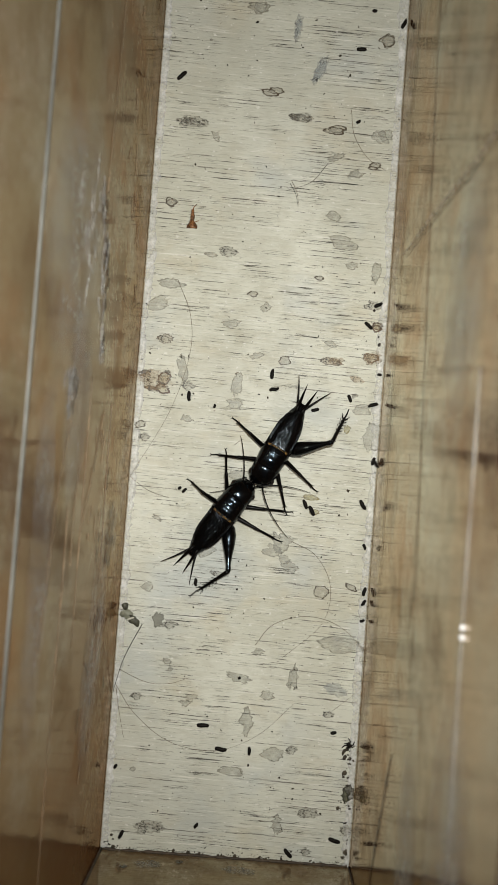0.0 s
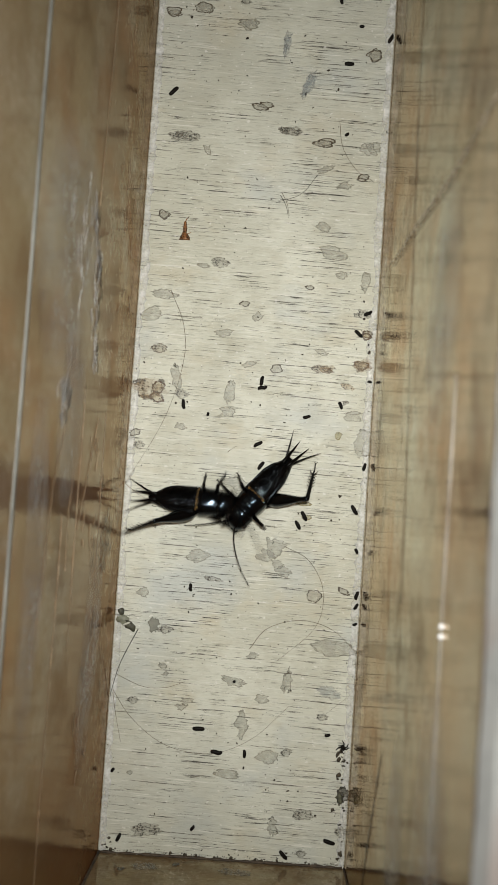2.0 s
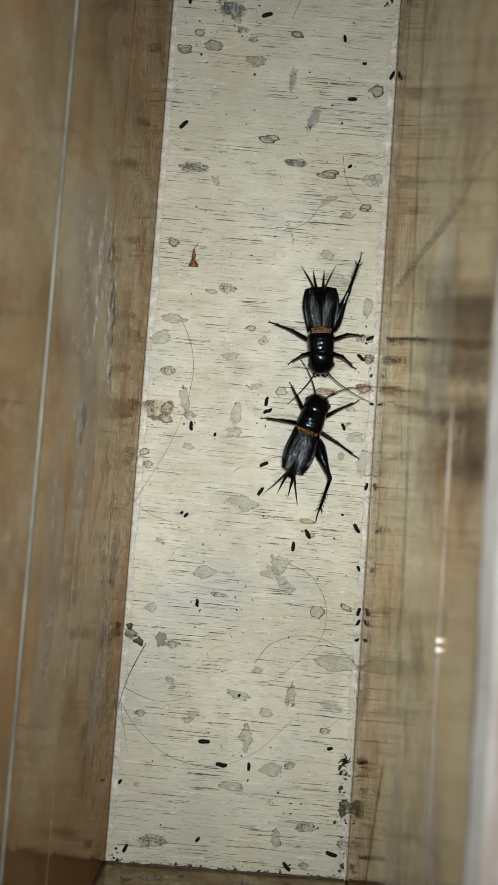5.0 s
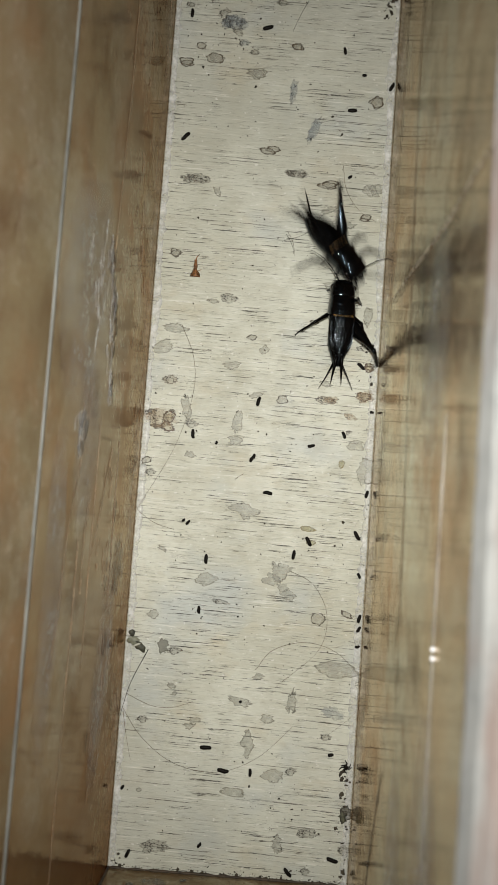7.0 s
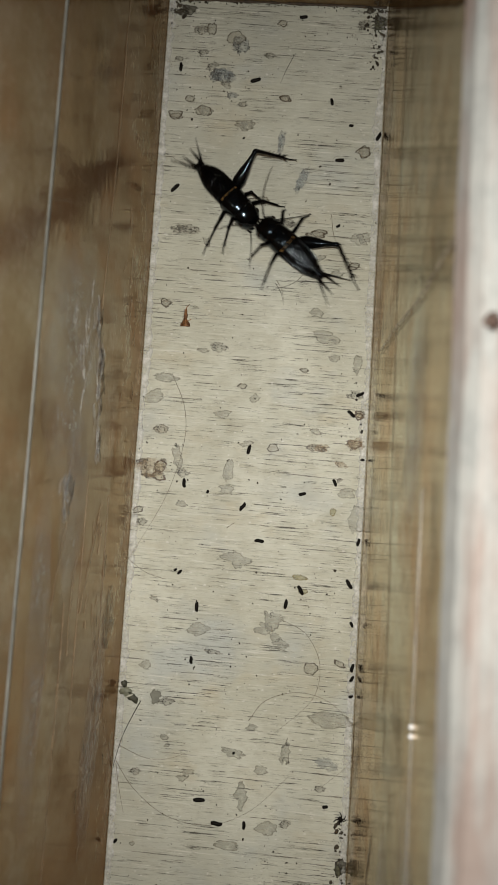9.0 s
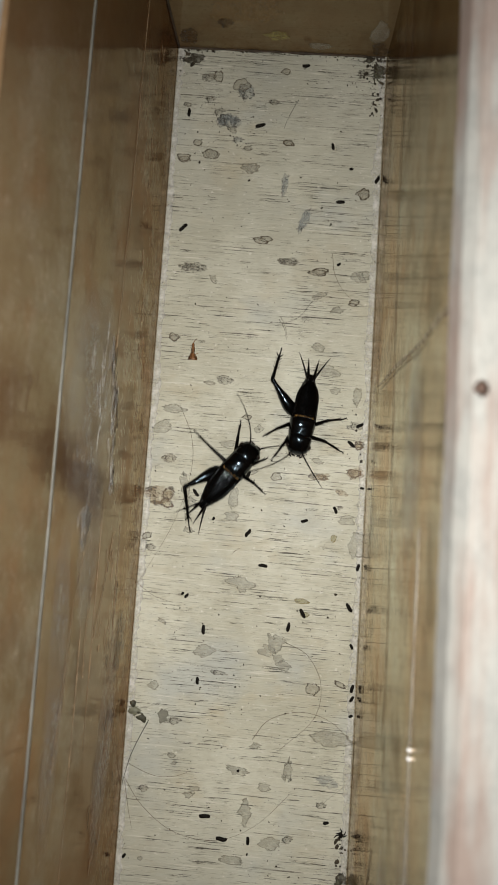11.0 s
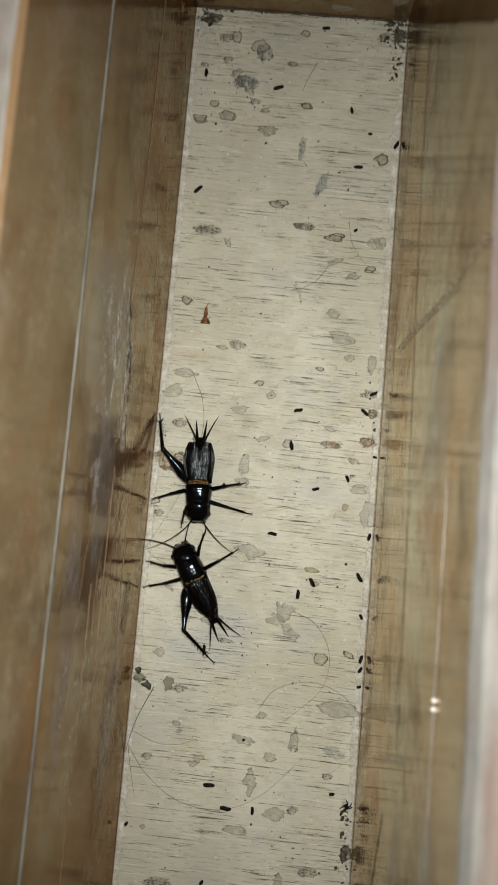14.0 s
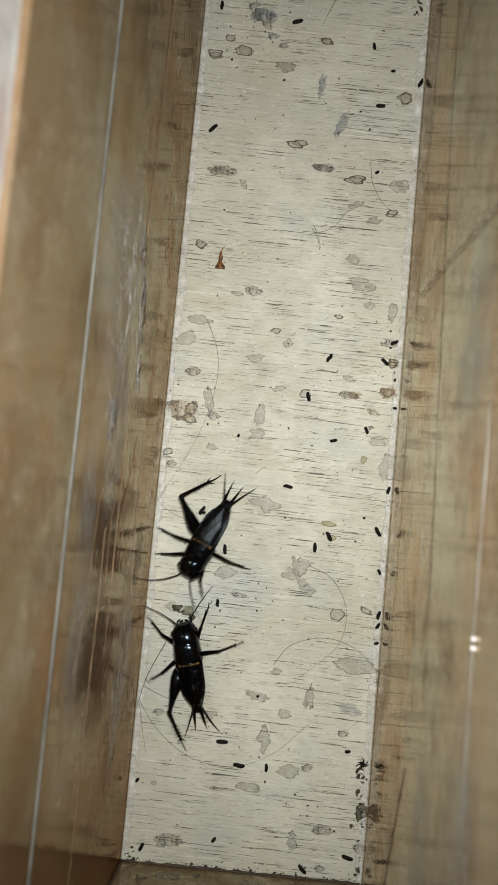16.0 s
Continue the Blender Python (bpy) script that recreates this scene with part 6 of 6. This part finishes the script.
PELLET_ROWS = {
    'a': [
        (0, 3.2, 70.8),
        (0.5, 3.2, 71.6),
        (1, 2.9, 71.3),
        (1.5, 2.6, 71.4),
        (2, 2.5, 71.1),
        (3, 2.6, 71.0),
        (4, 2.6, 71.2),
        (4.5, 2.6, 71.2),
        (7, -0.5, 73.7),
        (8, -0.5, 73.9),
        (8.5, -0.7, 73.8),
        (9, -0.6, 73.8),
        (11.5, -2.4, 74.7),
        (12, -2.4, 74.1),
        (12.5, -2.2, 57.0),
        (13, 7.4, 74.3),
        (13.5, 7.5, 74.3),
        (14, 7.4, 74.2),
        (14.5, 7.2, 73.8),
        (15, 7.6, 73.9),
        (15.5, 7.4, 74.0),
        (16, 7.3, 73.9),
    ],
    'b': [
        (0, 4.0, 66.7),
        (0.5, 2.7, 69.7),
        (1, 2.8, 69.6),
        (1.5, 3.2, 69.1),
        (2, 2.8, 69.2),
        (3, 2.9, 69.2),
        (4, 3.2, 69.4),
        (4.5, 3.2, 69.9),
        (7, -1.1, 57.2),
        (8, -1.2, 56.7),
        (8.5, -1.3, 57.0),
        (9, -1.4, 57.2),
        (11.5, -1.1, 57.2),
        (12, -1.1, 57.5),
        (12.5, -1.0, 56.8),
        (13, 8.8, 85.2),
        (13.5, 8.6, 85.0),
        (14, 8.6, 85.0),
        (14.5, 8.5, 85.1),
        (15, 8.6, 84.9),
        (15.5, 12.1, 85.2),
        (16, 12.4, 85.7),
    ],
    'c': [
        (0, 14.7, 36.1),
        (0.5, 15.1, 36.4),
        (1, 14.8, 36.3),
        (1.5, 14.5, 36.1),
        (2, 15.0, 31.9),
        (3, 12.7, 30.6),
        (4, 12.6, 30.6),
        (4.5, 12.7, 30.7),
        (7, 12.6, 30.4),
        (8, 12.8, 30.3),
        (9, 12.6, 30.3),
        (11.5, 12.6, 30.2),
        (12.5, 12.8, 30.1),
        (13.5, 12.8, 30.3),
        (14, 12.7, 30.7),
        (15, 12.6, 30.4),
        (16, 12.8, 31.0),
    ],
    'd': [
        (0, -19.0, 63.1),
        (1, -18.8, 62.9),
        (1.5, -18.8, 63.2),
        (3, -18.8, 63.1),
        (4, -18.8, 62.9),
        (7, -18.8, 63.0),
        (8.5, -18.8, 63.3),
        (9, -18.8, 63.0),
        (11.5, -17.5, 68.9),
        (12.5, -17.4, 68.6),
        (12.8, -20.2, 38.6),
        (16, -20.2, 38.6),
    ],
    'e': [
        (0, 31.2, 64.4),
        (0.5, 32.6, 65.1),
        (1, 2.3, 49.4),
        (1.5, 2.4, 53.7),
        (2, 2.6, 53.5),
        (3, 3.0, 53.8),
        (4, 2.9, 54.0),
        (4.5, 2.7, 54.1),
        (7, 4.0, 47.5),
        (8, 3.7, 47.6),
        (9, 4.0, 47.7),
        (12.5, 3.9, 47.8),
        (13.5, 3.8, 47.7),
        (14.5, 3.9, 47.6),
        (15, 3.8, 47.2),
        (16, 3.7, 47.6),
    ],
    'f': [
        (0, 33.1, 48.5),
        (1, 0.1, 53.4),
        (1.5, 0.6, 53.3),
        (2, 3.8, 47.6),
        (3, 3.4, 52.4),
        (4, 3.8, 47.6),
        (4.5, 4.0, 47.7),
        (7, -12.3, 27.4),
        (8, -12.6, 28.0),
        (9, -12.7, 27.9),
        (12.5, -12.5, 27.8),
        (13.5, -12.6, 28.1),
        (16, -12.6, 28.1),
    ],
}
TURN_AT_REST = {"a": -10, "b": -35, "c": -5, "d": 10, "e": 80, "f": 0}
# t, lift in mm, pitch, roll
TILT_A = [(0.0, 0, 0, 0), (0.2, 0, 2, 0), (0.3, 0.5, 6, 8), (0.4, 0, 0, 0), (1.1, 0, 2, 0), (2.0, 0.3, 4, 10), (2.8, 0, 0, 0), (2.85, 2, -24, 0), (2.9, 4.5, -48, 0), (3.0, 7, 4, 12), (3.1, 1, 0, 8), (3.2, 0, 0, 4), (3.5, 0, 0, -14), (3.7, 0, 0, 0), (6.7, 0, 0, 0), (6.9, 1, 6, -15), (7.1, 0, 0, 0),
          (8.4, 0, 0, 0), (8.5, 1, -10, 20), (8.8, 0.5, -6, 12), (9.2, 0, 0, -10), (10.2, 0, 0, 0), (12.0, 0, 4, 5), (12.5, 1.2, 10, 35), (12.7, 0, 2, 5), (13.0, 0, 0, 0), (13.6, 1, 6, 15), (13.8, 0, 0, 0), (15.3, 0, 0, 0), (15.5, 1.5, 5, 40), (15.7, 0, 0, 0), (16.0, 0, 0, 0)]
TILT_B = [(0.0, 0, 0, 0), (0.3, 0.5, 6, 0), (0.4, 0, 0, 0), (1.2, 0, 2, 0), (1.3, 0.5, 8, 20), (1.5, 0, 0, 0), (2.0, 0.3, 4, -15), (2.8, 0.3, 6, 10), (2.9, 1, 18, 0), (3.0, 2.0, 38, 0), (3.1, 0.5, 12, 0), (3.3, 0, 0, 0), (6.7, 0, 0, 0), (6.9, 0.8, 6, 15), (7.1, 0, 0, 0),
          (8.4, 0, 0, 0), (8.5, 0.6, 4, -12), (9.0, 0.3, 3, -8), (9.2, 0, 0, 0), (10.2, 0, 0, 0), (12.0, 0, 4, -8), (12.5, 1.2, 8, -20), (12.8, 0, 0, 0), (13.6, 0.8, 5, 10), (13.8, 0, 0, 0), (15.3, 0, 0, 0), (15.5, 1, 6, 15), (15.8, 0, 0, 5), (16.0, 0, 0, 8)]
WINGS_A = [(0, 0), (3.6, 0), (3.9, 13), (4.2, 10), (4.7, 12), (6.0, 4), (6.7, 0), (16, 0)]
WINGS_B = [(0, 0), (3.7, 2), (4.0, 13), (4.6, 13), (4.8, 8), (6.0, 3), (6.7, 0), (11.2, 0), (11.35, 3), (11.5, 9), (11.8, 6), (12.0, 0), (13.7, 0), (14.0, 7), (14.3, 5), (14.7, 0), (16, 0)]


def along(d):
    """A turn whose y axis points along d and whose z axis leans up."""
    y = d.normalized()
    x = y.cross(Vector((0, 0, 1)))
    x = x.normalized() if x.length > 1e-5 else Vector((1, 0, 0))
    z = x.cross(y)
    return Matrix((x, y, z)).transposed()


def limb(coxa, l1, l2, foot, knee, tilt):
    """The thigh's pose and the shin's pose on it, in mm, for a foot (and a knee) seen from above, under a tilted body."""
    foot = tilt @ Vector((foot[0], foot[1], 0.35))
    if knee is None:
        d = foot - coxa
        reach = min(max(d.length, abs(l1 - l2) + 0.4), l1 + l2 - 0.25)
        d = d.normalized() * reach
        a = (l1 * l1 - l2 * l2 + reach * reach) / (2 * reach)
        h = math.sqrt(max(0.0, l1 * l1 - a * a))
        n = d.normalized()
        up = (Vector((0, 0, 1)) - n * n.z).normalized()
        k = coxa + n * a + up * h
        foot = coxa + d
    else:
        knee = tilt @ Vector((knee[0], knee[1], 5.0))
        flat = Vector((knee[0] - coxa.x, knee[1] - coxa.y, 0))
        span = min(max(flat.length, l1 * 0.6), l1 * 0.97)
        k = coxa + flat.normalized() * span + Vector((0, 0, min(5.0, math.sqrt(l1 * l1 - span * span))))
    one = along(k - coxa)
    two = along(foot - k)
    thigh = Matrix.LocRotScale(coxa * MM, one.to_quaternion(), None)
    shin = Matrix.LocRotScale(Vector((0, l1, 0)) * MM, (one.transposed() @ two).to_quaternion(), None)
    return thigh, shin


def move_cricket(made, body, tilt, spread, hind_side, knees, hinds, fronts, mids):
    root, wings, legs = made
    stops = sorted({round(r[0], 3) for r in body} | {round(r[0], 3) for r in tilt})
    rows = []
    for t in stops:
        x, y, turn = between(body, t)
        lift, pitch, roll = between(tilt, t)
        rows.append((t, pose(x, y, (lift + 4.2) * MM, 0, 0, turn) @ pose(0, 0, 0, pitch, roll, 0) @ pose(0, 0, -4.2 * MM)))
    walk(root, rows)
    for s, wing in wings.items():
        base = Vector((s * 1.2, 2.1, 6.6)) * MM
        walk(wing, [(t, Matrix.Translation(base - Vector((0, 0.135 * a * MM, 0))) @ pose(0, 0, 0, -1.1 * a, -s * a * 0.3, s * 1.3 * a)) for t, a in spread])
    for (name, s), (leg, shin, coxa, l1, l2) in legs.items():
        feet = hinds if name == "hind_leg" else (fronts if name == "front_leg" else mids)[s]
        made_rows = []
        for i, (t, fx, fy) in enumerate(feet):
            lift, pitch, roll = between(tilt, t)
            under = (Matrix.Translation((0, 0, min(lift, 2.0) + 4.2)) @ pose(0, 0, 0, pitch, roll, 0) @ Matrix.Translation((0, 0, -4.2))).inverted()
            made_rows.append((t, *limb(coxa, l1, l2, (fx, fy), knees[i][1:] if name == "hind_leg" else None, under)))
        walk(leg, [(t, thigh) for t, thigh, _ in made_rows])
        walk(shin, [(t, low) for t, _, low in made_rows])


LEAF = [  # t, x, y, z, turn
    (0.0, -31.1, 2.4, 0, 0), (15.4, -31.1, 2.4, 0, 0), (15.5, -23.2, 22.3, 0.4, 84), (15.6, -23.4, 15.5, 1.6, 150), (15.7, -22.6, 10.4, 0.4, 192), (15.8, -22.6, 10.4, 0, 203), (16.0, -22.1, 10.2, 0, 208),
]


def motions():
    move_cricket(A, BODY_A, TILT_A, WINGS_A, -1, KNEE_A, HIND_A, {-1: FRONT_L_A, 1: FRONT_R_A}, {-1: MID_L_A, 1: MID_R_A})
    move_cricket(B, BODY_B, TILT_B, WINGS_B, 1, KNEE_B, HIND_B, {-1: FRONT_L_B, 1: FRONT_R_B}, {-1: MID_L_B, 1: MID_R_B})
    walk(torn_leaf, [(t, pose(x * MM, y * MM, z * MM, 0, 0, turn)) for t, x, y, z, turn in LEAF])
    for key, rows in PELLET_ROWS.items():
        x1, y1 = between(rows, 8.0)
        walk(MOVING[key], [(t, pose(x * MM, y * MM, 0.00004, 0, 0, TURN_AT_REST[key] + 40 * math.sin(0.3 * (x + y - x1 - y1)))) for t, x, y in rows])


motions()
